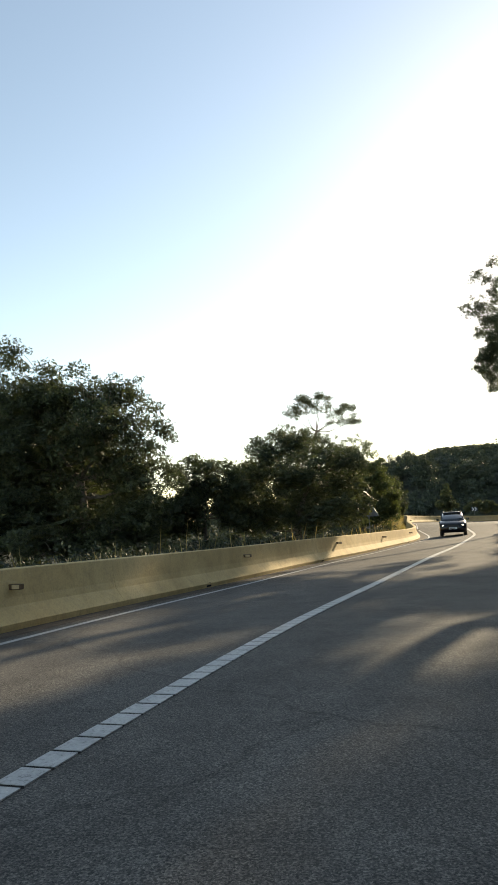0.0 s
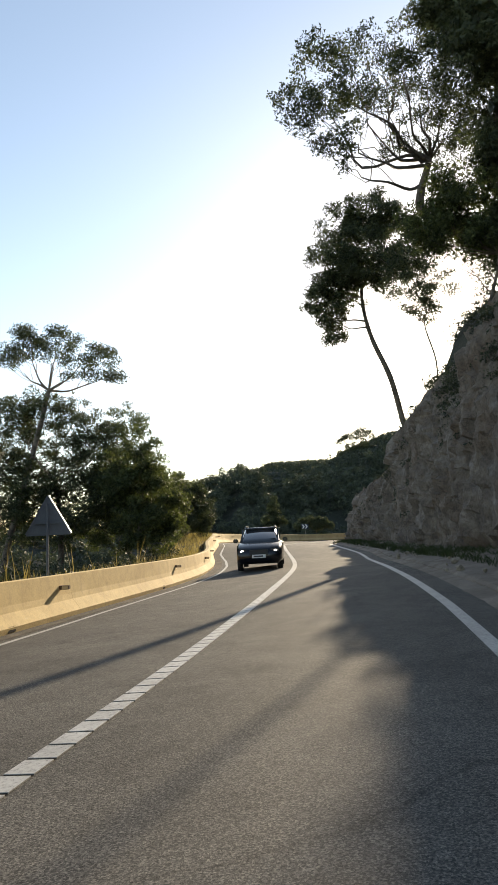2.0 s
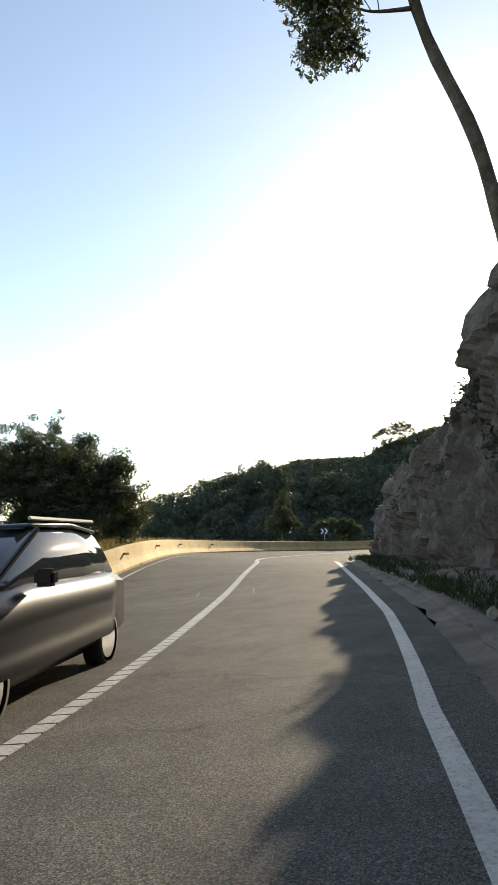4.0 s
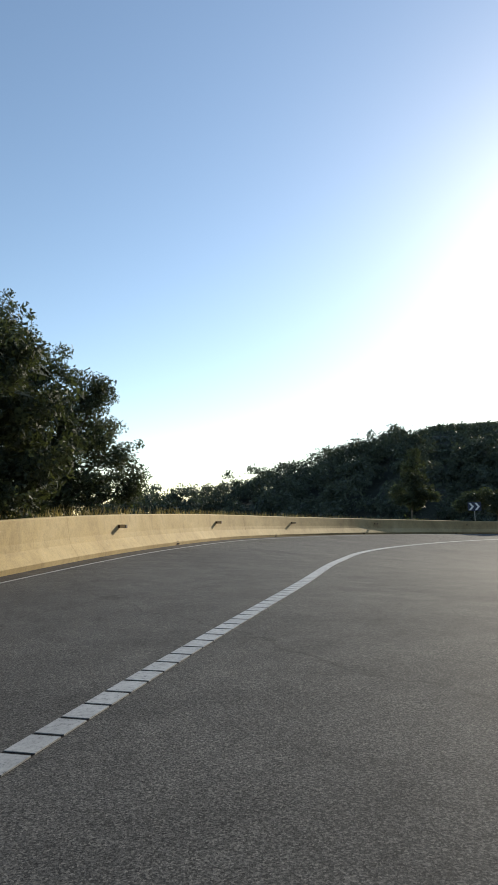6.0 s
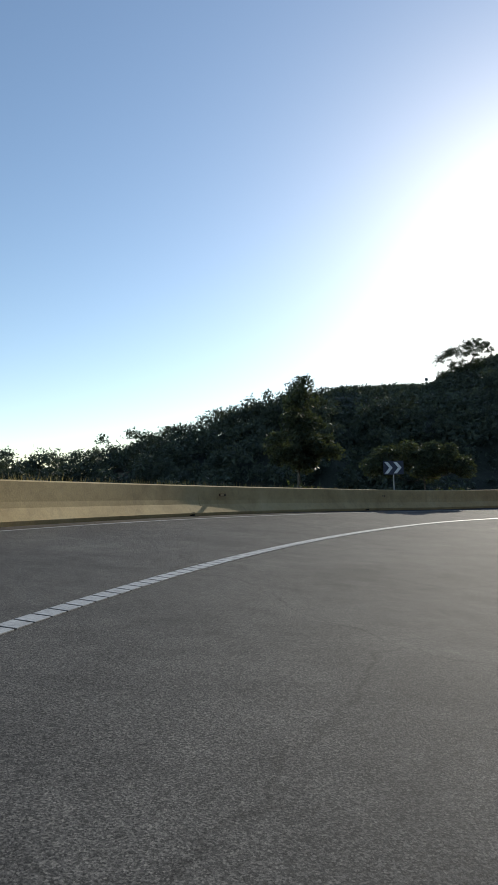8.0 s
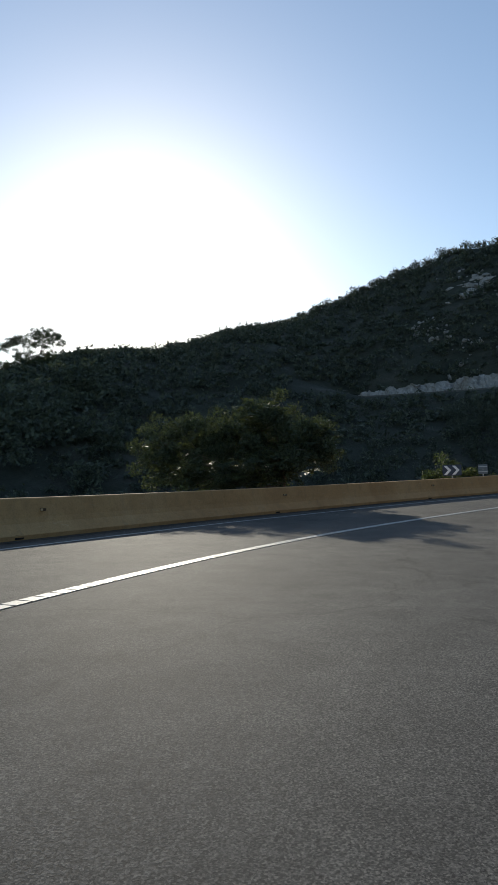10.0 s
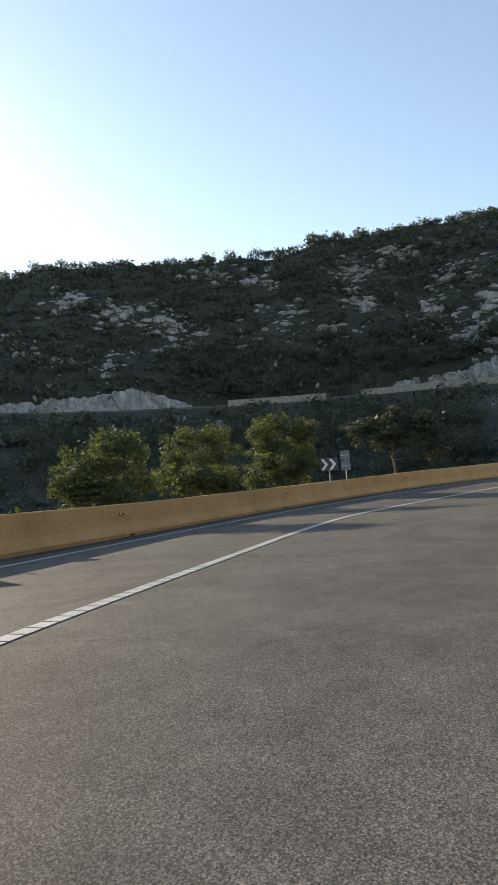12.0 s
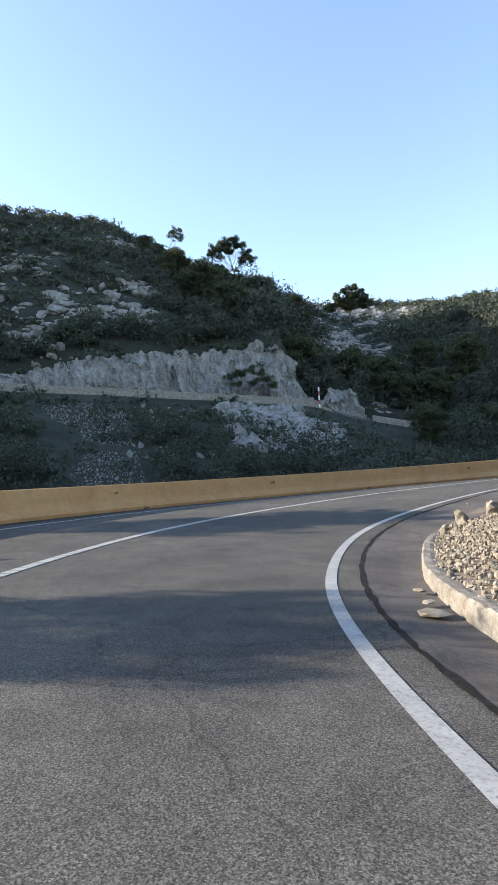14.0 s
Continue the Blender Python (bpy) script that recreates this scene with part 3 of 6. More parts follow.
# reflectors: a small angled housing on the face of the barrier, with its lens towards the traffic
refl_bm = box_bm((0.22, 0.09, 0.08), (0.09, 0, 0), 0.008)
refl_me = bpy.data.meshes.new("reflector")
refl_bm.to_mesh(refl_me)
refl_bm.free()
refl_me.materials.append(BROWN)
lens_bm = box_bm((0.13, 0.012, 0.06), (0.12, -0.05, 0), 0.003)
lens_me = bpy.data.meshes.new("lens")
lens_bm.to_mesh(lens_me)
lens_bm.free()
lens_me.materials.append(AMBER)
for s in (13.5, 22.0, 30.8, 39.5, 48.4, 55.6, 63.2, 70.8, 78.4, 85.5, 92.6, 101, 109.5, 118, 126.8, 135.5, 143.8, 153.3, 162.1, 169.8, 175.7, 184):
    r = new("reflector", refl_me)
    r.matrix_world = Matrix.Translation(road(s, float(wt(s)) - 0.02, 0.60)) @ pose(0, 0, 0, 0, 0, heading(s))
    r.parent = barrier
    tagged(r, "small brown barrier reflector")
    q = new("lens", lens_me)
    q.parent = r
    if s > 108:
        r.matrix_world = r.matrix_world @ Matrix.Diagonal((0.5, 0.9, 0.8, 1))

# drain holes at the barrier foot: blocks whose dark colour holds the inner shade
hole_me = bpy.data.meshes.new("drain_hole")
hb = box_bm((0.03, 0.24, 0.10), (0, 0, 0.05), 0.006)
hb.to_mesh(hole_me)
hb.free()
hole_me.materials.append(TAR_AND_SHADE)
for s in np.arange(1.6, 190, 8.9):
    r = new("drain_hole", hole_me)
    r.matrix_world = Matrix.Translation(road(s, float(wt(s)) - BAR0 + 0.002, 0.02)) @ pose(0, 0, 0, 0, 0, heading(s))
    r.parent = barrier


# ---- rock faces ----
def rock_face(name, nu, nv, at, amp, material, label, size=1.0, seed=0.0, cat="rock face", tall=1.0):
    """A broken rock face: at(u, v) gives the smooth surface, which is pushed in and out in blocks and grain."""
    u, v = np.linspace(0, 1, nu), np.linspace(0, 1, nv)
    p = at(*np.meshgrid(u, v, indexing="ij"))
    du, dv = np.gradient(p, axis=0), np.gradient(p, axis=1)
    n = np.cross(du, dv)
    n /= np.linalg.norm(n, axis=2, keepdims=True) + 1e-9
    flatp, fl_n = p.reshape(-1, 3), n.reshape(-1, 3)
    push = np.empty(len(flatp))
    for i, q in enumerate(flatp):
        w = Vector(q) / size
        d, pts = noise.voronoi(Vector((w.x * 0.55, w.y * 0.55, w.z * 0.42 * tall + seed)))
        c = noise.cell(pts[0] * 7.3)
        d2, pts2 = noise.voronoi(Vector((w.x * 1.7, w.y * 1.7, w.z * 1.25 * tall + seed)))
        c2 = noise.cell(pts2[0] * 5.1)
        push[i] = 0.62 * c + 0.3 * c2 + 0.75 * noise.fractal(w * 0.33 + Vector((0, 0, seed)), 1.0, 2.0, 3) + 0.22 * noise.fractal(w * 2.3, 0.9, 2.0, 3) - 0.35 * max(0, 0.16 - (d[1] - d[0])) / 0.16
    fade = np.repeat(np.clip(v * 12, 0.15, 1)[None], nu, 0).ravel()
    flatp = flatp + fl_n * (push * amp * fade)[:, None]
    ob = new(name, mesh_np(name, flatp, grid_faces(nu, nv), material))
    return tagged(ob, label, cat, kind="structure")


def spur_at(u, v):
    s = -18 + u * 200
    z = v * rtop(s)
    return road_np(s, -(roff(s) + 0.1 + v * lean(s) + 0.8 * np.maximum(v - 0.85, 0) * 6), -0.25 + z)


rock_face("rock_cut", 1200, 60, spur_at, 0.6, ROCK, "steep grey-brown limestone cut beside the road", 1.0, tall=0.6)


def edge_wave(az):
    """Uneven rim of a rock cut."""
    row = np.array([noise.fractal(Vector((float(a) * 0.9, 3.0, 1.0)), 0.8, 2.0, 5) for a in az[:, 0]])
    return np.repeat(row[:, None], az.shape[1], 1)


def ring_face(az0, az1, r0, lean, base_z, height):
    def at(u, v):
        az = az0 + (az1 - az0) * u
        rad, a = r0 + lean * v, np.radians(az)
        return np.stack([HUB[0] + rad * np.sin(a), HUB[1] + rad * np.cos(a), base_z(az) - 0.4 + v * (height(az) * (0.97 + 0.11 * edge_wave(az)) + 0.7)], -1)
    return at


rock_face("rock_cut", 420, 48, ring_face(116, 87.5, 114.9, 2.6, bench_z, cut_h), 0.75, ROCK_FAR, "pale grey limestone cut above a hillside road", 1.05, 5.0, tall=0.3)
rock_face("rock_cut", 300, 24, ring_face(72, 50, 114.9, 2.2, bench_z, cut_h), 0.7, ROCK_FAR, "pale grey limestone cut on a shaded hillside", 1.8, 9.0, tall=0.45)

rock_face("rock_cut", 80, 36, ring_face(120, 115.9, 114.9, 2.6, bench_z, cut_h), 0.75, ROCK_FAR, "short grey rock cut above a hillside road", 0.9, 7.0, tall=0.3)

# hillside road: a bench with a low stone parapet
def ring_strip(name, az0, az1, prof, material, label, n=160):
    az = np.linspace(az0, az1, n)
    a = np.radians(az)
    v = np.stack([np.stack([HUB[0] + r * np.sin(a), HUB[1] + r * np.cos(a), bench_z(az) + z], -1) for r, z in prof], 1)
    ob = new(name, mesh_np(name, v.reshape(-1, 3), grid_faces(n, len(prof)), material))
    return tagged(ob, label, "wall" if "parapet" in name else "road", kind="structure")


ring_strip("hillside_road", 48, 126, [(117, 0.06), (110, 0.06), (109.5, -1.8)], ASPHALT, "narrow asphalt road on a hillside bench")
ring_strip("parapet", 86, 116.5, [(110.3, -0.6), (110.3, 0.75), (110.25, 0.8), (109.85, 0.8), (109.8, 0.75), (109.6, -1.2)], PALE, "low pale parapet of a hillside road")
ring_strip("parapet", 74.5, 83, [(110.3, -0.6), (110.3, 0.75), (110.25, 0.8), (109.85, 0.8), (109.8, 0.75), (109.6, -1.2)], PALE, "low pale parapet of a hillside road")
ring_strip("parapet", 119.5, 123.5, [(110.3, -0.6), (110.3, 0.6), (110.25, 0.65), (109.85, 0.65), (109.8, 0.6), (109.6, -1.2)], PALE, "low pale parapet of a hillside road")


# ---- trees ----
def bend(p0, p1, n, sag, rng, wob=0.06):
    t = np.linspace(0, 1, n)[:, None]
    p0, p1 = np.asarray(p0, float), np.asarray(p1, float)
    q = p0 + (p1 - p0) * t
    q[:, 2] += sag * np.sin(np.pi * t[:, 0])
    q[1:-1] += rng.normal(size=(n - 2, 3)) * wob * np.linalg.norm(p1 - p0) / n * 2
    return q


def crown_points(rng, blobs, density, clump=0.55, shell=0.5):
    """Leaf places: each blob is filled with clumps, each clump with leaves."""
    out = []
    for x, y, z, rx, ry, rz in blobs:
        vol = rx * ry * rz
        n = max(7, int(15.0 * vol ** 0.72))
        d = rng.normal(size=(n, 3))
        d /= np.linalg.norm(d, axis=1, keepdims=True)
        rad = rng.uniform(0.3, 1.15, n) ** 0.7
        c = d * rad[:, None] * np.array([rx, ry, rz]) + np.array([x, y, z])
        for q in c:
            k = clump * rng.uniform(0.6, 1.4)
            m = int(6.2 * density * k * k * rng.uniform(0.6, 1.3)) + 8
            e = rng.normal(size=(m, 3))
            e /= np.linalg.norm(e, axis=1, keepdims=True)
            e *= (k * rng.uniform(0, 1, m) ** 0.45)[:, None] * np.array([1.0, 1.0, 0.72])
            out.append(q + e)
    return np.vstack(out)


ICO = bmesh.new()
bmesh.ops.create_icosphere(ICO, subdivisions=2, radius=1.0)
ICO_V = np.array([v.co[:] for v in ICO.verts])
ICO_F = np.array([[v.index for v in f.verts] for f in ICO.faces])
ICO.free()


def inner_mass(rng, blobs, k):
    """Dense twiggy heart of each bough: several ragged lumps broken into loose facets."""
    out = []
    for x, y, z, rx, ry, rz in blobs:
        rad = np.array([rx, ry, rz])
        for _ in range(int(np.clip(3 + 3 * rx * rz, 3, 7))):
            d = rng.normal(size=3)
            d *= rng.uniform(0.0, 0.62) / np.linalg.norm(d)
            r = k * rng.uniform(0.38, 0.66) * (1 + 0.25 * np.sin(ICO_V[:, :1] * 4 + rng.uniform(0, 6)) + 0.22 * rng.normal(size=(len(ICO_V), 1)))
            size = rad * np.array([1.0, 1.0, rng.uniform(0.6, 0.95)])
            v = (ICO_V * r * size + d * rad + np.array([x, y, z]))[ICO_F]
            mid = v.mean(1, keepdims=True)
            v = mid + (v - mid) * rng.uniform(0.5, 1.05, (len(v), 1, 1)) + rng.normal(size=(len(v), 1, 3)) * 0.12 * rx
            out.append((v.reshape(-1, 3), np.arange(len(v) * 3).reshape(-1, 3)))
    return merge(out)


def tree_meshes(seed, trunk, r0, r1, blobs, density, leaf, clump=0.55, limbs=True, twig=True, material=None, width=0.55, core=0.6, fork=-0.2):
    rng = np.random.default_rng(seed)
    trunk = np.asarray(trunk, float)
    t = spline(trunk, 5) if len(trunk) > 2 else bend(trunk[0], trunk[-1], 8, 0, rng, 0.05)
    wood = [tube_np(t, np.linspace(r0, r1, len(t)) * (1 + 0.06 * rng.normal(size=len(t))), 9)]
    if limbs:
        for b in blobs:
            c = np.array(b[:3])
            j = int(np.clip(np.argmin(np.abs(t[:, 2] - (c[2] + fork * np.hypot(*(c[:2] - t[-1, :2]))))), len(t) // 3, len(t) - 1))
            limb = spline(bend(t[j], c, 5, -0.10 * np.linalg.norm(c - t[j]), rng, 0.07), 3)
            wood.append(tube_np(limb, np.linspace(r1 * 0.62, r1 * 0.16, len(limb)), 6))
            if twig:
                for _ in range(max(4, int(3 * b[3] * b[4]))):
                    d = rng.normal(size=3)
                    d /= np.linalg.norm(d)
                    e = c + d * np.array(b[3:6]) * 0.85
                    wood.append(tube_np(bend(limb[rng.integers(5, len(limb))], e, 5, 0.1, rng, 0.16), np.linspace(r1 * 0.14, 0.008, 5), 4))
    pts = crown_points(rng, blobs, density, clump)
    crown = [leaves_np(rng, pts, leaf * 0.72, leaf * 0.72 * width, 0.1)]
    if core:
        crown.append(inner_mass(rng, blobs, core))
    return mesh_np("trunk", *merge(wood), BARK, True), mesh_np("crown", *merge(crown), material or NEEDLE)


def plant(name, base, meshes, label, category="tree", group=""):
    ob = thing(name, Matrix.Translation(base), label, category, group)
    part("trunk", meshes[0], None, ob)
    part("crown", meshes[1], None, ob)
    return ob


def gz_at(x, y):
    return float(ground_z(np.array([float(x)]), np.array([float(y)]))[0][0])


def stand(name, base, seed, trunk, r0, r1, blobs, density, leaf, clump, material=None, label="", group="", category="tree", core=0.6, fork=-0.2):
    """A tree whose trunk reaches down into the ground at its base."""
    g = gz_at(base[0], base[1]) - base[2] - 0.35
    if g < 0:
        trunk = [(0.0, 0.0, g), *trunk] if g < -0.6 else [(0.0, 0.0, g), *trunk[1:]]
    return plant(name, Vector(base), tree_meshes(seed, trunk, r0, r1, blobs, density, leaf, clump, material=material, core=core, fork=fork), label, category, group)


# ---- margins of the road ----
def strip(name, s0, s1, prof, material, label, parent, steps=0.6, wob=0.0):
    """A band along the road through offsets and heights given for each s."""
    s = np.arange(s0, s1, steps)
    rng = np.random.default_rng(abs(int(s0 * 7 + 511)))
    v = np.stack([road_np(s, lat(s) + wob * rng.normal(size=len(s)), dz + 0 * s) for lat, dz in prof], 1)
    ob = new(name, mesh_np(name, v.reshape(-1, 3), grid_faces(len(s), len(prof)), material))
    ob.parent = parent
    return tagged(ob, label)


strip("verge", -45, 76, [(lambda s: -wr(s) - 0.42, -0.01), (lambda s: -wr(s) - 0.8, 0.03), (lambda s: -roff(s) + 0.5, 0.16), (lambda s: -roff(s) - 0.7, 0.3)], DUST, "dusty stony margin below the rock", road_ob, wob=0.05)
strip("verge", 75.4, 143, [(lambda s: -wr(s) - 0.42, -0.01), (lambda s: -wr(s) - 1.2, 0.0), (lambda s: -roff(s) + 0.5, 0.16), (lambda s: -roff(s) - 0.7, 0.3)], DUST, "dusty stony margin below the rock", road_ob, wob=0.05)
# dark joint; its black also paints the thin shadow of the raised asphalt edge
strip("tar_joint", 70, 205, [(lambda s: -wr(s) - 0.36 + 0.006 * np.sin(s * 5.3) + 0.006 * np.sin(s * 13.1), 0.011), (lambda s: -wr(s) - 0.425 - 0.010 * np.sin(s * 2.3) * np.cos(s * 1.3 + 1) - 0.006 * np.sin(s * 9.7), 0.009)], TAR_AND_SHADE, "black tar joint with the shade of the asphalt step in its colour", road_ob, 0.15, 0.006)
strip("gutter", 140, 205, [(lambda s: -wr(s) - 0.40, 0.006), (lambda s: -wr(s) - 0.9, -0.02), (lambda s: -wr(s) - 1.35, -0.02), (lambda s: -wr(s) - 1.9, 0.05)], GUTTER, "brown worn gutter pavement", road_ob, 0.6, 0.01)

strip("verge", 159, 205, [(lambda s: -wr(s) - 1.85, 0.045), (lambda s: -wr(s) - 2.4, 0.06), (lambda s: -roff(s) + 0.2, 0.16), (lambda s: -roff(s) - 1.0, 0.5)], DUST, "dusty stony margin below the rock", road_ob, wob=0.03)

strip("kerb", 18, 74, [(lambda s: -wr(s) - 0.72, -0.05), (lambda s: -wr(s) - 0.75, 0.05), (lambda s: -wr(s) - 0.82, 0.085), (lambda s: -wr(s) - 1.02, 0.09), (lambda s: -wr(s) - 1.1, 0.0)], DUST, "rough worn kerb below the rock", road_ob, 0.4, 0.02)

# low broken wall that holds the rubble back
def wall_h(s): return np.interp(s, [143.5, 148, 152, 157, 160.6, 163.5, 166.2, 168], [0.12, 0.14, 0.20, 0.20, 0.15, 0.09, 0.03, 0.02])
def wall_lat(s): return np.interp(s, [143.5, 149.5, 151.3, 153, 156.8, 158, 160.6, 163, 166.2], [-4.84, -4.98, -5.03, -5.22, -5.43, -5.46, -5.50, -5.63, -5.68])


def low_wall(s0, s1):
    s = np.linspace(s0, s1, 26)
    lat, h = wall_lat(s), wall_h(s)
    prof = [(0.0, -0.35 + 0 * h), (-0.02, h - 0.03), (-0.045, h), (-0.14, h + 0.005), (-0.22, h - 0.01), (-0.24, -0.35 + 0 * h)]
    rng = np.random.default_rng(int(s0))
    v = np.stack([road_np(s, lat + a, b) + rng.normal(size=(26, 3)) * np.array([0.003, 0.003, 0.005]) for a, b in prof], 1)
    f = grid_faces(26, len(prof), True)
    me = mesh_np("low_wall", v.reshape(-1, 3), f, PALE)
    bm = bmesh.new()
    bm.from_mesh(me)
    bm.verts.ensure_lookup_table()
    n = len(prof)
    for o in (0, 25 * n):
        bm.faces.new([bm.verts[o + i] for i in range(n)])
    bmesh.ops.recalc_face_normals(bm, faces=bm.faces[:])
    bm.to_mesh(me)
    bm.free()
    ob = new("low_wall", me)
    return tagged(ob, "low chipped pale concrete wall beside the gutter", "wall", kind="structure")


low_wall(143.5, 148.6)
low_wall(148.62, 151.2)
low_wall(151.22, 156.7)
low_wall(156.72, 160.6)
low_wall(160.62, 166.2)


def stones(name, places, sizes, material, label, seed, category="stones", flat=0.7, fine=1):
    """Broken stones, each a jagged lump, joined into one heap."""
    rng = np.random.default_rng(seed)
    b = bmesh.new()
    bmesh.ops.create_icosphere(b, subdivisions=fine, radius=1.0)
    base_v = np.array([v.co[:] for v in b.verts])
    base_f = np.array([[v.index for v in f.verts] for f in b.faces])
    b.free()
    n, m = len(places), len(base_v)
    v = base_v[None] * (1 + rng.uniform(-0.42, 0.42, (n, m, 1)) * (1.0 if fine == 1 else 0.55))
    if fine > 1:
        v = v * (1 + 0.3 * np.sin(base_v[None, :, :1] * 3 + rng.uniform(0, 6, (n, 1, 1))) * np.cos(base_v[None, :, 1:2] * 3.5 + rng.uniform(0, 6, (n, 1, 1))))
    q = rng.normal(size=(n, 4))
    if flat < 0.35:
        q[:, 1:3] *= 0.06
    q /= np.linalg.norm(q, axis=1, keepdims=True)
    w, x, y, z = q.T
    rot = np.stack([np.stack([1 - 2 * (y * y + z * z), 2 * (x * y - z * w), 2 * (x * z + y * w)], -1),
                    np.stack([2 * (x * y + z * w), 1 - 2 * (x * x + z * z), 2 * (y * z - x * w)], -1),
                    np.stack([2 * (x * z - y * w), 2 * (y * z + x * w), 1 - 2 * (x * x + y * y)], -1)], 1)
    v = np.einsum("nij,nmj->nmi", rot, v * np.array([1.0, 0.8, flat])) * np.asarray(sizes)[:, None, None] + np.asarray(places)[:, None]
    f = base_f[None] + (np.arange(n) * m)[:, None, None]
    ob = new(name, mesh_np(name, v.reshape(-1, 3), f.reshape(-1, 3), material))
    return tagged(ob, label, category, kind="stuff")


rng = np.random.default_rng(41)
def wall_back(s): return wall_lat(s) - 0.2


n = 9000
s = np.where(rng.uniform(0, 1, n) < 0.97, rng.uniform(157.0, 168.0, n), rng.uniform(144, 157, n))
e = rng.uniform(0, 1, n) ** 0.8
lat = wall_back(s) + 0.06 - e * 3.6
hgt = wall_h(s) + 0.06 * np.minimum(e * 6, 1) + e * 0.75
stones("rubble", road_np(s, lat, hgt - 0.025), 0.014 + 0.036 * rng.uniform(0, 1, n) ** 3.0, RUBBLE, "sunlit heap of pale broken limestone", 42)
bank_s = np.arange(142.5, 176, 0.5)
bank = np.stack([road_np(bank_s, l + wall_back(bank_s), wall_h(bank_s) + h + b * np.sin(bank_s * 3 + l * 4)) for l, h, b in ((0.02, -0.012, 0.0), (-0.55, 0.04, 0.015), (-1.9, 0.32, 0.05), (-3.1, 0.78, 0.05), (-4.4, 1.5, 0.05))], 1)
tagged(new("rubble_bank", mesh_np("rubble_bank", bank.reshape(-1, 3), grid_faces(len(bank_s), 5), DUST, True)), "pale gravelly bank at the foot of the rock", "bank", kind="structure")
n = 130
s = np.concatenate([rng.uniform(20, 76, n), rng.uniform(166, 175, 14)])
lat = -np.array([rng.uniform(wr(a) + 0.6, roff(a) + 0.1) for a in s])
stones("fallen_stones", road_np(s, lat, 0.12), 0.03 + 0.09 * rng.uniform(0, 1, len(s)) ** 2, RUBBLE, "scattered stones along the rock foot", 43)
stones("boulders", road_np(np.array([165.6, 166.6, 167.6, 168.6, 169.6, 171.0]), np.array([-6.0, -5.95, -6.2, -6.7, -6.5, -7.1]), np.array([0.10, 0.10, 0.18, 0.30, 0.2, 0.25])), np.array([0.07, 0.09, 0.16, 0.2, 0.15, 0.18]), RUBBLE, "larger pale boulders at the end of a low wall", 44, fine=2)

stones("slabs", road_np(np.array([157.9, 158.5, 159.3]), np.array([-5.2, -5.28, -5.33]), np.array([0.03, 0.03, 0.03])), np.array([0.17, 0.08, 0.1]), RUBBLE, "flat broken slabs at the foot of a low wall", 48, flat=0.22)


# ---- scrub, woods and grass ----
def scrub_np(rng, centres, radii, per, leaf, flat=0.75):
    """Leaf quads of many bushes at once; the leaves lie on and in a rounded heap."""
    n = len(centres)
    d = rng.normal(size=(n, per, 3))
    d /= np.linalg.norm(d, axis=2, keepdims=True)
    d[:, :, 2] = np.abs(d[:, :, 2]) * flat * 1.25 - 0.12
    lump = 1 + 0.28 * np.sin(d[:, :, 0:1] * 5 + rng.uniform(0, 6, (n, 1, 1))) * np.cos(d[:, :, 1:2] * 4 + rng.uniform(0, 6, (n, 1, 1)))
    p = d * (rng.uniform(0.45, 1.05, (n, per, 1)) * lump) * np.asarray(radii)[:, None, None] + np.asarray(centres)[:, None]
    r = np.repeat(np.asarray(radii), per)
    v, f = leaves_np(rng, p.reshape(-1, 3), 1.0, 0.55)
    c = p.reshape(-1, 1, 3)
    v = (v.reshape(-1, 3, 3) - c) * (leaf * r ** 0.6)[:, None, None] + c
    return v.reshape(-1, 3), f


def stuff(name, vf, material, label, category):
    ob = new(name, mesh_np(name, *vf, material))
    return tagged(ob, label, category, kind="stuff")


def polar(az, r):
    a = np.radians(az)
    return HUB[0] + r * np.sin(a), HUB[1] + r * np.cos(a)


# banks of bare ledges: bearing and distance from the hub, and half their extent in degrees and metres
BANKS = [(102.9, 165, 1.6, 4), (96.2, 147, 2.2, 5), (103.8, 139, 1.6, 3), (98.5, 131, 2.8, 5), (96.0, 125, 1.6, 2.5), (104.3, 128, 1.0, 2.5), (70.5, 137, 2.2, 6), (78.6, 154, 1.6, 4), (79.6, 138, 2.4, 5), (87.3, 150, 2.4, 6), (87.5, 137, 1.4, 5), (93.5, 134, 1.0, 4), (102.2, 129, 1.5, 3), (84.8, 131, 1.5, 2), (66.7, 142, 2.0, 5), (65.1, 125, 1.5, 3), (75.2, 161, 3.0, 4), (62.0, 150, 2.0, 4), (91.5, 158, 1.6, 3), (109.2, 137, 1.0, 4)]
LOW_BANKS = [(121.0, 120, 1.2, 5), (113.2, 100, 1.6, 6), (114.6, 96, 1.2, 5), (111.5, 103, 1.3, 3), (123.4, 112, 0.8, 2)]
FAR_BANKS = [(119.4, 150, 1.6, 8), (121.6, 156, 2.0, 9), (123.2, 148, 1.4, 6), (118.0, 144, 0.8, 5), (122.9, 199, 3.0, 14), (120.8, 212, 1.8, 7), (125.0, 180, 1.8, 8), (127.5, 205, 2.0, 9), (118.6, 178, 1.2, 8), (120.4, 172, 1.8, 8)]
CHIP = bmesh.new()
bmesh.ops.create_icosphere(CHIP, subdivisions=1, radius=1.0)
CHIP_V = np.array([v.co[:] for v in CHIP.verts])
CHIP_F = np.array([[v.index for v in f.verts] for f in CHIP.faces])
CHIP.free()


def on_bank(az, r):
    return np.any([((az - a) / da) ** 2 + ((r - b) / dr) ** 2 < 1.1 for a, b, da, dr in BANKS + LOW_BANKS + FAR_BANKS], axis=0)


rng = np.random.default_rng(7)
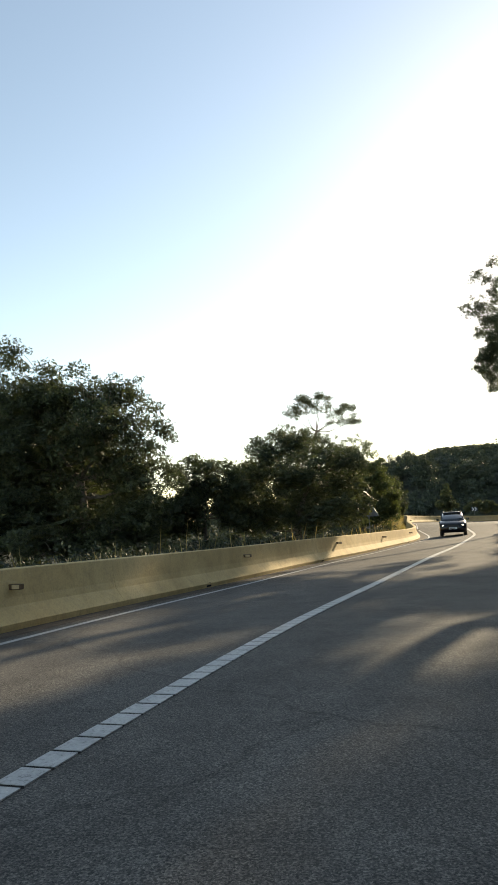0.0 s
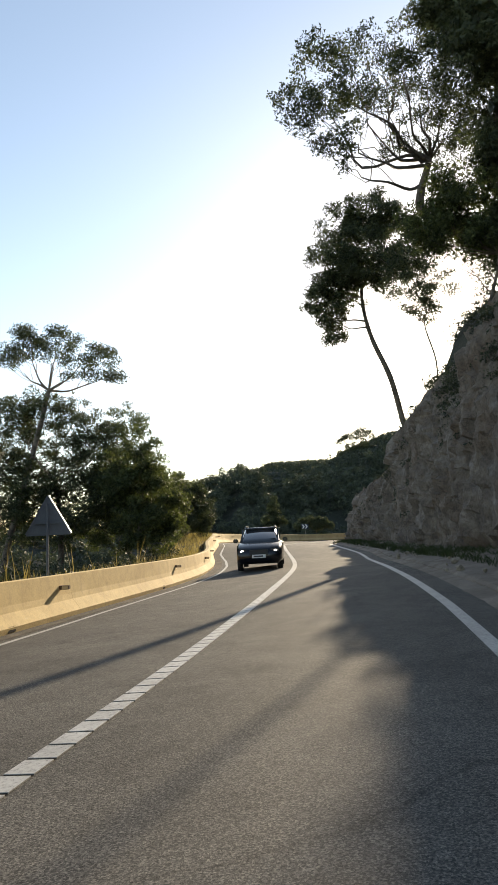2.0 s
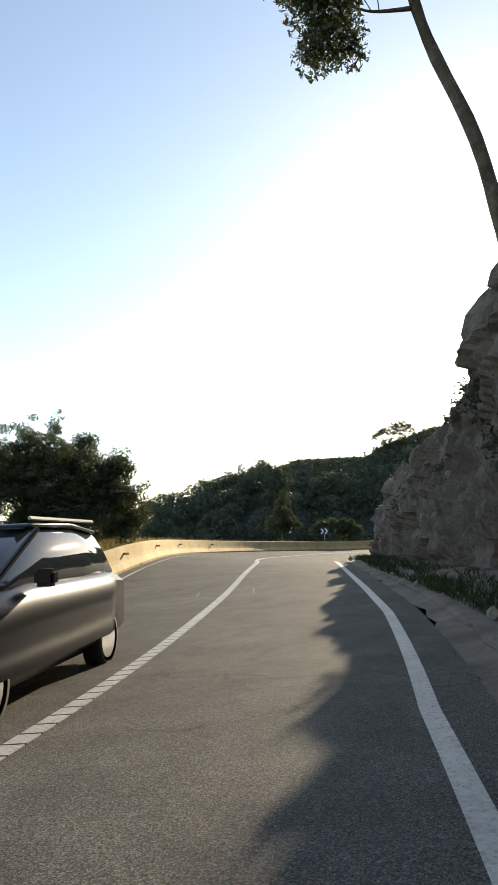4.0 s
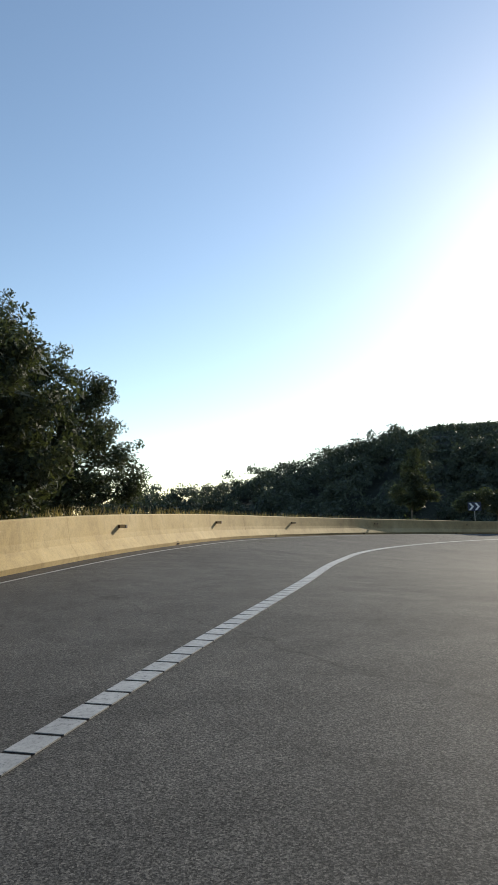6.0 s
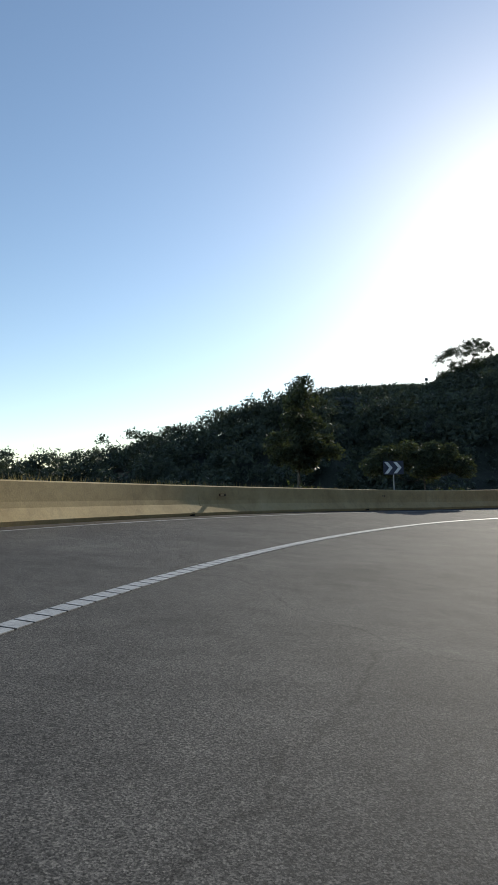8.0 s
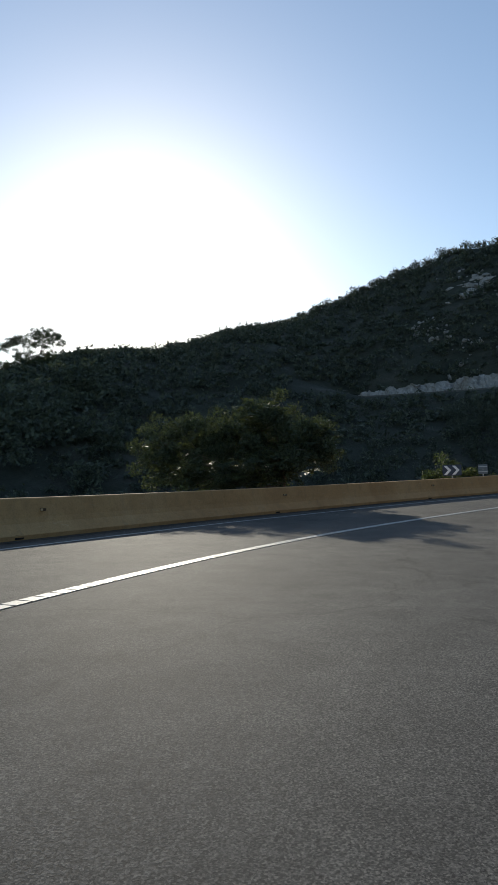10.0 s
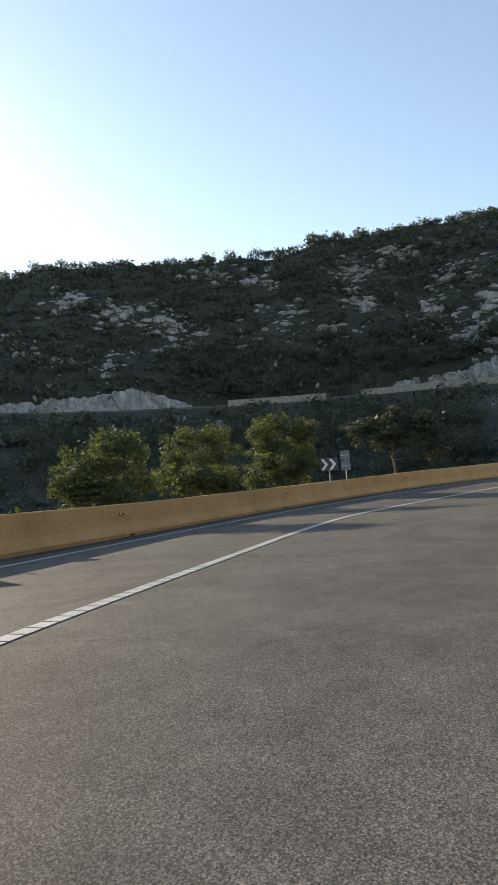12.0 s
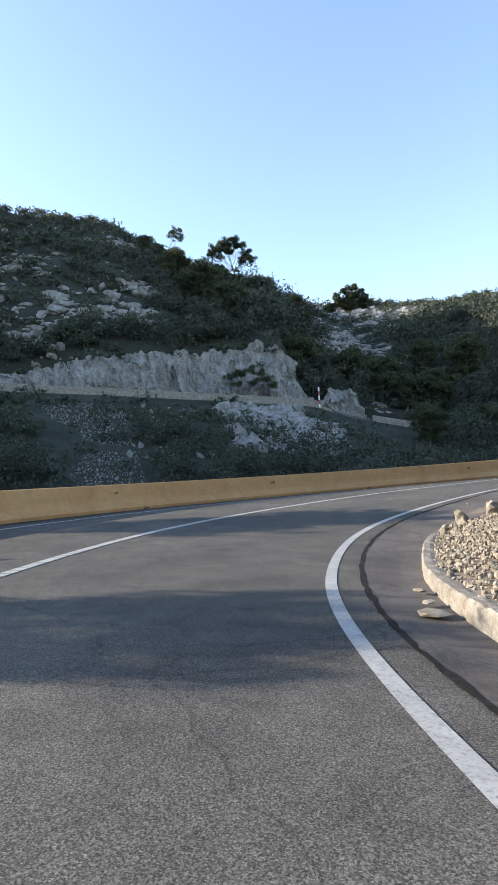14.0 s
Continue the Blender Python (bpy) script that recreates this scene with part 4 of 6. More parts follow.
# scrub on the hillside across the valley
n = 10400
az = np.append(rng.uniform(17, 136, 9600), rng.uniform(123, 138, 800))
far = np.interp(az, FAR_AZ, FAR_R)
r = 54 + (far + 1 - 54) * np.sqrt(rng.uniform(0.0, 1, n))
r[9600:] = rng.uniform(98, 190, 800)
keep = ~((r > 107.5) & (r < 119) & (bench_w(az) > 0.3))
thin = np.array([noise.fractal(Vector((a * 0.12, b * 0.05, 2.0)), 1.0, 2.0, 3) for a, b in zip(az, r)])
bare = (thin > 0.12) & (az > 62) & (az < 112) & (rng.uniform(0, 1, n) < 0.3)
scree = (az > 95) & (az < 101.5) & (r > 70) & (r < 105)
keep &= ~((az > 108) & (r > far - 4)) & ~bare & ~(scree & (rng.uniform(0, 1, n) < 0.85)) & ~(on_bank(az, r) & (rng.uniform(0, 1, n) < np.where(az > 117, 0.85, 0.65)))
az, r = az[keep], r[keep]
x, y = polar(az, r)
z, _, glat = ground_z(x, y)
ok = glat > wt(0) + 9
x, y, z, az = x[ok], y[ok], z[ok], az[ok]
gully = (az > 111.5) & (np.hypot(x - HUB[0], y - HUB[1]) < 112) & (rng.uniform(0, 1, len(x)) < 0.72)
x, y, z, az = x[~gully], y[~gully], z[~gully], az[~gully]
rad = 0.5 + 2.1 * rng.uniform(0, 1, len(x)) ** 1.7
close = (np.hypot(x - 76, y - 93) < 66)
both = merge([scrub_np(rng, np.column_stack([x, y, z])[~close], rad[~close], 44, 0.56), scrub_np(rng, np.column_stack([x, y, z])[close], rad[close], 120, 0.33)])
stuff("hillside_scrub", both, HILL, "dark evergreen scrub on a shaded hillside", "scrub")

# pale outcrops between the scrub: stray stones, and banks of broken ledges that follow the slope
n = 16000
az = rng.uniform(56, 136, n)
far = np.interp(az, FAR_AZ, FAR_R)
r = 60 + (far - 60) * np.sqrt(rng.uniform(0, 1, n))
t = np.array([noise.fractal(Vector((a * 0.12, b * 0.05, 2.0)), 1.0, 2.0, 3) for a, b in zip(az, r)])
keep = (t > 0.05) & (rng.uniform(0, 1, n) < 0.1 + 1.0 * np.clip(t - 0.1, 0, 1)) & ~((r > 106) & (r < 119)) & (r < far - 10)
x, y = polar(az[keep], r[keep])
z = ground_z(x, y)[0]
stones("outcrops", np.column_stack([x, y, z + 0.1]), 0.15 + 0.75 * rng.uniform(0, 1, keep.sum()) ** 3, ROCK_FAR, "pale limestone outcrops between scrub on the hill", 45, "outcrop", 0.5)


def ledges(name, banks, label, seed):
    """Banks of ledges: angular blocks drawn out along the slope, stepped one above the other."""
    rng = np.random.default_rng(seed)
    out = []
    for az, r, da, dr in banks:
        n = int(16 + 5.2 * da * dr)
        row = np.round(np.clip(rng.normal(size=n) * 0.6, -1.3, 1.3) * dr / 1.3) * 1.3
        a = az + da * np.clip(rng.normal(size=n) * 0.6, -1.2, 1.2)
        x, y = polar(a, r + row + rng.normal(size=n) * 0.3)
        z = ground_z(x, y)[0]
        size = 0.22 + 0.85 * rng.uniform(0, 1, n) ** 2.6
        v = CHIP_V[None] * (1 + rng.uniform(-0.4, 0.4, (n, len(CHIP_V), 1))) * np.column_stack([rng.uniform(1.1, 2.3, n), rng.uniform(0.6, 1.1, n), rng.uniform(0.5, 1.0, n)])[:, None] * size[:, None, None]
        g = -np.radians(a) + rng.normal(size=n) * 0.35
        c, k = np.cos(g)[:, None], np.sin(g)[:, None]
        # the long side lies along the slope, at right angles to the way from the hub
        v = np.stack([v[:, :, 0] * c - v[:, :, 1] * k, v[:, :, 0] * k + v[:, :, 1] * c, v[:, :, 2] + 0.25 * v[:, :, 0] * rng.normal(size=(n, 1)) * 0.5], -1)
        out.append((v + np.column_stack([x, y, z])[:, None]))
    v = np.concatenate(out)
    f = CHIP_F[None] + (np.arange(len(v)) * len(CHIP_V))[:, None, None]
    return tagged(new(name, mesh_np(name, v.reshape(-1, 3), f.reshape(-1, 3), ROCK_FAR)), label, "outcrop", kind="stuff")


ledges("rock_ledges", BANKS, "stepped pale limestone ledges on a shaded hillside", 61)
ledges("rock_ledges", LOW_BANKS, "broken grey rock below the hillside road", 62)
ledges("rock_ledges", FAR_BANKS, "pale rocky ground on a far slope", 63)
n = 4600
az = 95.2 + rng.uniform(0, 1, n) * 6.0
r = 70 + 36 * rng.uniform(0, 1, n)
x, y = polar(az - (106 - r) * 0.03, r)
stones("scree", np.column_stack([x, y, ground_z(x, y)[0] + 0.05]), 0.045 + 0.085 * rng.uniform(0, 1, n) ** 3, ROCK_FAR, "grey scree below the hillside road", 46, "scree")

# bushes on the rim and the face of the far cut
n = 46
az = np.append(rng.uniform(89, 114, n - 1), 111.9)
v = np.append(1.0 + 0.08 * rng.uniform(-1, 1, n - 1), 0.68)
x, y = polar(az, 114.9 + 2.6 * np.minimum(v, 1) + 0.5 * (v > 0.9))
rad = np.append(0.35 + 0.8 * rng.uniform(0, 1, n - 1) ** 1.5, 1.2)
stuff("rim_scrub", scrub_np(rng, np.column_stack([x, y, bench_z(az) + v * cut_h(az) - 0.3]), rad, 150, 0.3), HILL, "dark bushes along the rim of a pale rock cut", "scrub")

# rounded bushes and small trees that break the skyline
n = 95
az = np.concatenate([rng.uniform(27, 62, 55), rng.uniform(62, 104, 40)])
r = np.interp(az, FAR_AZ, FAR_R) - rng.uniform(-0.5, 3.5, n)
x, y = polar(az, r)
z = ground_z(x, y)[0]
rad = 0.7 + 1.3 * rng.uniform(0, 1, n) ** 1.6
lobes = [scrub_np(rng, np.column_stack([x, y, z + 0.3 * rad + 0.3]), rad, 150, 0.36, 0.95), scrub_np(rng, np.column_stack([x + 0.5 * rad, y - 0.4 * rad, z + 0.8 * rad]), rad * 0.7, 110, 0.36, 0.95)]
stuff("crest_bushes", merge(lobes), HILL, "rounded dark bushes along a hill crest", "scrub")

# low growth on the flat shoulder of the ridge
n = 1500
az = rng.uniform(0, 26, n)
far = np.interp(az, FAR_AZ, FAR_R)
r = far - 46 + 47 * rng.uniform(0, 1, n)
x, y = polar(az, r)
z = ground_z(x, y)[0]
stuff("shoulder_scrub", scrub_np(rng, np.column_stack([x, y, z - 0.2]), rng.uniform(0.9, 1.7, n), 45, 0.66), WOODS, "even green scrub on the shoulder of a ridge", "scrub")

n = 420
az = 107.5 + 6.2 * rng.uniform(0, 1, n)
r = 107 - 18 * rng.uniform(0, 1, n) ** 1.2
x, y = polar(az, r)
stones("outcrops", np.column_stack([x, y, ground_z(x, y)[0] - 0.1]), 0.3 + 1.1 * rng.uniform(0, 1, n) ** 2.2, ROCK_FAR, "pale rock ledges below the hillside road", 47, "outcrop", 0.8, 2)

# dark oaks and pines below the hillside road and in the gully beyond it
n = 660
az = np.concatenate([rng.uniform(58, 122, 470), rng.uniform(111.5, 138, 250), rng.uniform(112.5, 136, 70)])
r = np.concatenate([68 + 38 * np.sqrt(rng.uniform(0, 1, 470)), rng.uniform(100, 172, 250), rng.uniform(72, 106, 70)])
az = np.concatenate([az, 70 + 42 * rng.beta(2.2, 1.6, 85)])
r = np.concatenate([r, np.minimum(rng.uniform(121, 168, 85), np.interp(az[-85:], FAR_AZ, FAR_R) - 14)])
# a dark belt over the hillside road, and close stands towards the gully
az = np.concatenate([az, rng.uniform(71, 96, 90), rng.uniform(96, 112, 40), rng.uniform(104.5, 113, 60), rng.uniform(112.5, 118, 40)])
r = np.concatenate([r, 120.5 + 9 * rng.uniform(0, 1, 90) ** 1.3, rng.uniform(120.5, 125, 40), rng.uniform(126, 160, 60), rng.uniform(121, 158, 40)])
keep = ~((az > 94.5) & (az < 102) & (r > 68) & (r < 120)) & ~((az > 106) & (az < 113.5) & (r > 86) & (r < 120)) & ~((r > 97) & (r < 119) & (az < 117)) & ~((r > 104) & (r < 119)) & ~((az > 111.8) & (az < 122.5) & (r > 84) & (r < 119)) & ~((az > 113.5) & (az < 119) & (r > 72) & (r < 119) & (rng.uniform(0, 1, len(az)) < 0.6)) & ~((az > 113.4) & (az < 115.6) & (r < 119)) & ~on_bank(az, r) & ~((az > 117.3) & (az < 124.6) & (r > 129) & (r < 175))
x, y = polar(az[keep], r[keep])
z, _, glat = ground_z(x, y)
ok = glat > 16
x, y, z = x[ok], y[ok], z[ok]
rad = rng.uniform(1.1, 2.3, len(x)) * np.where(az[keep][ok] > 111.4, rng.uniform(1.1, 1.9, len(x)), 1.0)
near_by = np.hypot(x - 76, y - 93) < 95
lobes = []
for k in range(3):
    off = rng.normal(size=(len(x), 3)) * np.column_stack([rad, rad, rad * 0.5]) * 0.55
    c = np.column_stack([x, y, z + rad * (0.4 + 0.35 * k)]) + off * (k > 0)
    lobes.append(scrub_np(rng, c[~near_by], rad[~near_by] * (0.95 - 0.13 * k), 90, 0.39, 0.95))
    lobes.append(scrub_np(rng, c[near_by], rad[near_by] * (0.95 - 0.13 * k), 270, 0.21, 0.95))
stuff("gully_woods", merge(lobes), HILL, "dark pines and oaks on the lower hillside", "woods")

# woods on the lower northern slopes, up to the skyline
n = 620
az = rng.uniform(-62, 24, n)
far = np.interp(az, FAR_AZ, FAR_R)
r = 42 + (far + 3 - 42) * np.sqrt(rng.uniform(0, 1, n))
gap = np.array([noise.noise(Vector((a * 0.5, 5.0, 0.0))) for a in az])
flatz = ((az > 1.5) & (r > far - 34)) | ((az < -19) & (gap < 0.0) & (r > 75))
az, r = az[~flatz], r[~flatz]
x, y = polar(az, r)
z, _, glat = ground_z(x, y)
ok = glat > 17
x, y, z = x[ok], y[ok], z[ok]
rad = rng.uniform(1.5, 3.0, len(x))
lobes = []
for k in range(4):
    off = rng.normal(size=(len(x), 3)) * np.column_stack([rad, rad, rad * 0.5]) * 0.55
    lobes.append(scrub_np(rng, np.column_stack([x, y, z + rad * (0.55 + 0.3 * k)]) + off * (k > 0), rad * (0.95 - 0.13 * k), 100, 0.48, 0.95))
stuff("woods", merge(lobes), WOODS, "dense dark pine and oak woods on a slope", "woods")

# bushes above the rock cut
n = 430
s = rng.uniform(18, 74, n)
e = roff(s) + lean(s) + 0.5 + 13 * rng.uniform(0, 1, n) ** 1.3
p = road_np(s, -e, 0.0)
z = ground_z(p[:, 0], p[:, 1])[0]
stuff("cliff_scrub", scrub_np(rng, np.column_stack([p[:, :2], z]), 0.35 + 0.75 * rng.uniform(0, 1, n) ** 1.5, 170, 0.17), SCRUB, "tangled dark scrub above the rock cut", "scrub")
# growth clinging to the face of the cut
n = 600
s = np.concatenate([rng.uniform(20, 62, 540), rng.uniform(62, 84, 60)])
v = 0.42 + 0.58 * rng.uniform(0, 1, n) ** 0.8 - 0.2 * (rng.uniform(0, 1, n) < 0.12)
p = road_np(s, -(roff(s) + 0.15 + v * lean(s)), -0.25 + v * rtop(s))
size = np.interp(s, [20, 30, 47, 60, 64, 84], [1.0, 0.7, 0.7, 0.75, 0.7, 0.9]) * np.where(v > 0.85, 0.75, 1.0)
stuff("face_scrub", scrub_np(rng, p, (0.25 + 0.5 * rng.uniform(0, 1, n) ** 1.4) * size, 140, 0.175), SCRUB, "dark brownish scrub hanging on the rock face", "scrub")
n = 90
s = rng.uniform(150, 190, n)
p = road_np(s, -(roff(s) - 0.2 + 7 * rng.uniform(0, 1, n)), 0.0)
z = ground_z(p[:, 0], p[:, 1])[0]
stuff("sunlit_scrub", scrub_np(rng, np.column_stack([p[:, :2], z + 0.2]), 0.25 + 0.45 * rng.uniform(0, 1, n), 240, 0.14), BROAD, "yellow-green sunlit scrub on a rock spur", "scrub")
n = 95
s = rng.uniform(150.5, 162, n)
v = rng.uniform(0, 1, n) ** 1.5
p = road_np(s, -(roff(s) + 0.1 + v * lean(s)) + 0.5 - 0.25 * v, 0.3 + v * 3.2)
stuff("spur_scrub", scrub_np(rng, p, 0.2 + 0.32 * rng.uniform(0, 1, n), 260, 0.12), BROAD, "sunlit yellow-green bushes hanging on the end of a rock spur", "scrub")
# undergrowth behind the barrier
n = 330
s = rng.uniform(2, 62, n)
rad = 0.45 + 0.8 * rng.uniform(0, 1, n)
p = road_np(s, wt(s) + 0.55 + rad * 1.25 + 6 * rng.uniform(0, 1, n) ** 1.2, 0.0)
z = ground_z(p[:, 0], p[:, 1])[0]
stuff("undergrowth", scrub_np(rng, np.column_stack([p[:, :2], z]), rad * 0.85, 230, 0.16), SCRUB, "dark undergrowth below the roadside trees", "scrub")
n = 170
s = rng.uniform(108, 185, n)
p = road_np(s, wt(s) + 1.6 + 7 * rng.uniform(0, 1, n), 0.0)
z = ground_z(p[:, 0], p[:, 1])[0]
stuff("slope_scrub", scrub_np(rng, np.column_stack([p[:, :2], z]), 0.4 + 0.6 * rng.uniform(0, 1, n), 220, 0.17), BROAD, "bushes on the slope below the road", "scrub")


def blades(rng, places, height, lean=0.25, width=0.012):
    n = len(places)
    h = height * rng.uniform(0.45, 1.2, n)
    a = rng.uniform(0, 2 * np.pi, n)
    tip = np.column_stack([np.cos(a), np.sin(a), np.zeros(n)]) * (lean * h * rng.uniform(0.2, 1.4, n))[:, None] + np.column_stack([np.zeros(n), np.zeros(n), h])
    b = a + rng.uniform(0.5, 2.5, n)
    side = np.column_stack([np.cos(b), np.sin(b), np.zeros(n)]) * width
    mid = places + tip * 0.55 * np.array([0.7, 0.7, 1.0])
    v = np.stack([places - side, places + side, mid + side * 0.8, places + tip, mid - side * 0.8], 1).reshape(-1, 3)
    return v, np.arange(n * 5).reshape(-1, 5)


n = 9000
s = rng.uniform(52, 120, n)
p = road_np(s, wt(s) + 0.35 + 2.6 * rng.uniform(0, 1, n) ** 1.3, 0.0)
p[:, 2] = ground_z(p[:, 0], p[:, 1])[0] - 0.02
clump = np.array([noise.noise(Vector((a * 0.9, 0, 0))) for a in s])
stuff("dry_grass", blades(rng, p[clump > -0.15], 0.5, 0.35, 0.008), STRAW, "tall dry straw-coloured grass behind the barrier", "grass")
n = 2500
s = rng.uniform(0, 52, n)
p = road_np(s, wt(s) + 0.35 + 1.6 * rng.uniform(0, 1, n), 0.0)
p[:, 2] = ground_z(p[:, 0], p[:, 1])[0] - 0.02
stuff("dry_grass", blades(rng, p, 0.55, 0.4, 0.007), STRAW, "sparse dry grass behind the barrier", "grass")
n = 90
s = rng.uniform(9, 48, n)
p = road_np(s, wt(s) + 0.4 + 0.9 * rng.uniform(0, 1, n), 0.0)
p[:, 2] = ground_z(p[:, 0], p[:, 1])[0] - 0.02
stuff("dry_stalks", blades(rng, p, 1.25, 0.22, 0.011), STRAW, "tall dry stalks rising above the barrier", "grass")
n = 20000
s = rng.uniform(22, 76, n)
lat = -np.array([rng.uniform(roff(a) - 1.25, roff(a) + 0.35) for a in s])
p = road_np(s, lat, 0.08)
clump = np.array([noise.noise(Vector((a * 0.6, b * 2, 4.0))) for a, b in zip(s, lat)])
stuff("rock_foot_grass", blades(rng, p[clump > -0.18], 0.22, 0.8, 0.007), GRASS, "dark green weeds at the rock foot", "grass")
n = 2600
s = rng.uniform(158, 176, n)
lat = -rng.uniform(7.2, 9.3, n)
p = road_np(s, lat, 0.0)
clump = np.array([noise.noise(Vector((a * 1.2, b * 1.2, 9.0))) for a, b in zip(s, lat)])
p[:, 2] += 0.45 + (-lat - 6.1) * 0.25
m = 2000
ls = rng.uniform(144, 167, m)
litter = road_np(ls, wall_back(ls) - 0.12 - 2.2 * rng.uniform(0, 1, m) ** 1.2, wall_h(ls) + 0.02)
litter[:, 2] = road_np(ls, wall_back(ls), wall_h(ls))[:, 2] + np.interp(np.hypot(*(litter - road_np(ls, wall_back(ls), wall_h(ls)))[:, :2].T), [0, 0.55, 1.9, 3.1], [0.0, 0.04, 0.32, 0.78])
stuff("dry_litter", blades(rng, litter, 0.05, 3.2, 0.004), STRAW, "dry straw and twigs strewn over a dusty bank", "litter")
stuff("bank_grass", blades(rng, p[clump > 0.1], 0.4, 0.6, 0.01), GRASS, "tufts of green weeds on a gravel bank", "grass")

# ---- trees that stand out ----
stand('pine_tree', (23.3, 48.5, 4.6), 11, [(0.0, 0.0, 0.0), (-0.2, 0.3, 1.7), (-0.8, 0.1, 3.9), (-1.7, -0.0, 5.9), (-2.1, -0.1, 7.4), (-2.2, -0.3, 8.6), (-1.9, -0.6, 10.3)], 0.18, 0.085, [(-1.7, -0.9, 12.1, 1.87, 1.87, 1.32), (-2.9, 0.1, 11.0, 1.76, 1.76, 1.76), (-2.0, -1.0, 9.5, 2.2, 2.2, 1.43), (-4.0, 0.2, 8.4, 1.1, 1.1, 1.43), (-3.6, 0.3, 6.8, 1.1, 1.1, 0.99), (0.0, -0.3, 12.3, 1.1, 1.1, 0.88), (-2.7, -0.2, 8.9, 1.43, 1.43, 1.65), (-4.4, 0.5, 7.4, 0.66, 0.66, 0.88), (0.0, -0.0, 10.0, 1.1, 1.1, 1.1)], 150, 0.22, 0.42, label='leaning pine with a bare pale trunk on a rock edge', core=0.55)
stand('pine_tree', (22.9, 45.0, 6.5), 51, [(0.0, 0.0, 0.0), (-0.0, -0.2, 1.8), (-0.5, -0.3, 3.6), (-0.6, -0.6, 5.5)], 0.05, 0.03, [(-0.6, -0.8, 7.3, 1.1, 1.1, 1.0), (-1.6, -0.5, 6.3, 1.1, 1.1, 1.1), (-0.2, -0.7, 5.7, 1.0, 1.0, 1.3), (-1.4, -0.3, 4.7, 0.9, 0.9, 0.9), (-0.5, -0.4, 4.3, 0.6, 0.6, 0.6)], 150, 0.19, 0.36, label='open feathery pine on a rock edge', core=0.00)
stand('pine_tree', (24.2, 39.5, 9.0), 12, [(0.0, 0.0, 0.0), (-1.7, 0.7, 3.2), (-3.0, 1.0, 3.5), (-3.9, 1.1, 4.3), (-3.9, 1.0, 5.1), (-3.6, 0.7, 6.3), (-3.6, 0.5, 7.9)], 0.26, 0.13, [(-11.3, -5.2, 3.6, 0.6, 0.6, 0.9), (-10.3, -4.7, 5.3, 0.9, 0.9, 0.8), (-10.7, -4.9, 3.3, 1.0, 1.0, 0.7), (-9.5, -4.3, 4.8, 0.9, 0.9, 0.9), (-8.6, -3.8, 6.6, 0.9, 0.9, 0.8), (-6.9, -2.8, 7.5, 0.9, 0.9, 0.9), (-9.9, -4.4, 2.8, 1.0, 1.0, 0.5), (-8.0, -3.2, 5.4, 0.6, 0.6, 0.6), (-5.9, -1.2, 5.3, 0.6, 0.6, 0.4), (-5.1, -1.2, 8.0, 1.1, 1.1, 1.4), (-2.8, 0.3, 7.5, 1.4, 1.4, 1.4), (-3.5, -0.6, 8.1, 1.2, 1.2, 1.2)], 120, 0.18, 0.38, label='wide pine with a forked trunk above a rock face', core=0.30, fork=0.3)
stand('pine_tree', (21.2, 36.8, 8.0), 13, [(0.0, 0.0, 0.0), (-0.3, -0.2, 2.3), (-0.4, -0.6, 5.4), (-0.5, -1.0, 8.2), (-0.6, -1.3, 10.9)], 0.30, 0.14, [(-2.1, -0.8, 9.7, 1.2, 1.2, 1.3), (-1.5, -1.7, 7.8, 1.4, 1.4, 1.6), (-0.0, -0.8, 6.2, 1.4, 1.4, 1.8), (-2.4, -0.9, 10.6, 0.8, 0.8, 0.9), (-0.9, -1.4, 11.1, 1.9, 1.9, 1.4), (0.7, -1.6, 10.2, 2.0, 2.0, 1.9), (0.6, -0.6, 3.4, 1.0, 1.0, 0.8), (-0.7, -0.5, 5.2, 0.8, 0.8, 1.1), (0.4, -1.6, 12.3, 1.4, 1.4, 0.9)], 110, 0.25, 0.50, label='tall dense dark pine above a rock face', core=0.85)
# the last crown blob is out of view, added to block sun from the road
stand('pine_tree', (14.5, 19.6, 7.0), 52, [(0.0, 0.0, 0.0), (-2.6, 1.4, -1.4), (-2.6, 1.1, 0.6), (-2.9, 0.8, 2.5), (-3.1, 0.7, 3.8)], 0.28, 0.13, [(-4.4, 0.9, 3.9, 0.6, 0.6, 0.3), (-3.9, 0.9, 3.2, 0.3, 0.3, 0.4), (-3.5, 0.8, 3.6, 0.5, 0.5, 0.5), (-3.0, 0.7, 3.3, 1.0, 1.0, 0.8), (-3.8, 0.7, 4.4, 0.4, 0.4, 0.3), (-1.0, -0.6, 0.5, 1.5, 1.5, 1.0)], 150, 0.20, 0.42, label='tall pine hanging over the road', core=0.72)
# never in view; added so that its crown throws shade on the right lane
stand('pine_tree', (17.6, 24.8, 6.0), 53, [(0.0, 0.0, 0.0), (-0.1, -0.1, 1.6), (-0.1, -0.3, 3.0)], 0.16, 0.08, [(-1.1, -1.3, 3.0, 1.7, 1.7, 1.2), (0.9, 1.2, 4.4, 1.8, 1.8, 1.3), (0.3, -0.2, 3.6, 1.2, 1.2, 1.0), (-0.35, 2.4, 4.0, 0.65, 0.65, 0.6), (0.95, 3.7, 4.0, 0.65, 0.65, 0.6)], 60, 0.26, 0.50, label='unseen pine on the spur, added to shade the road', core=0.8)
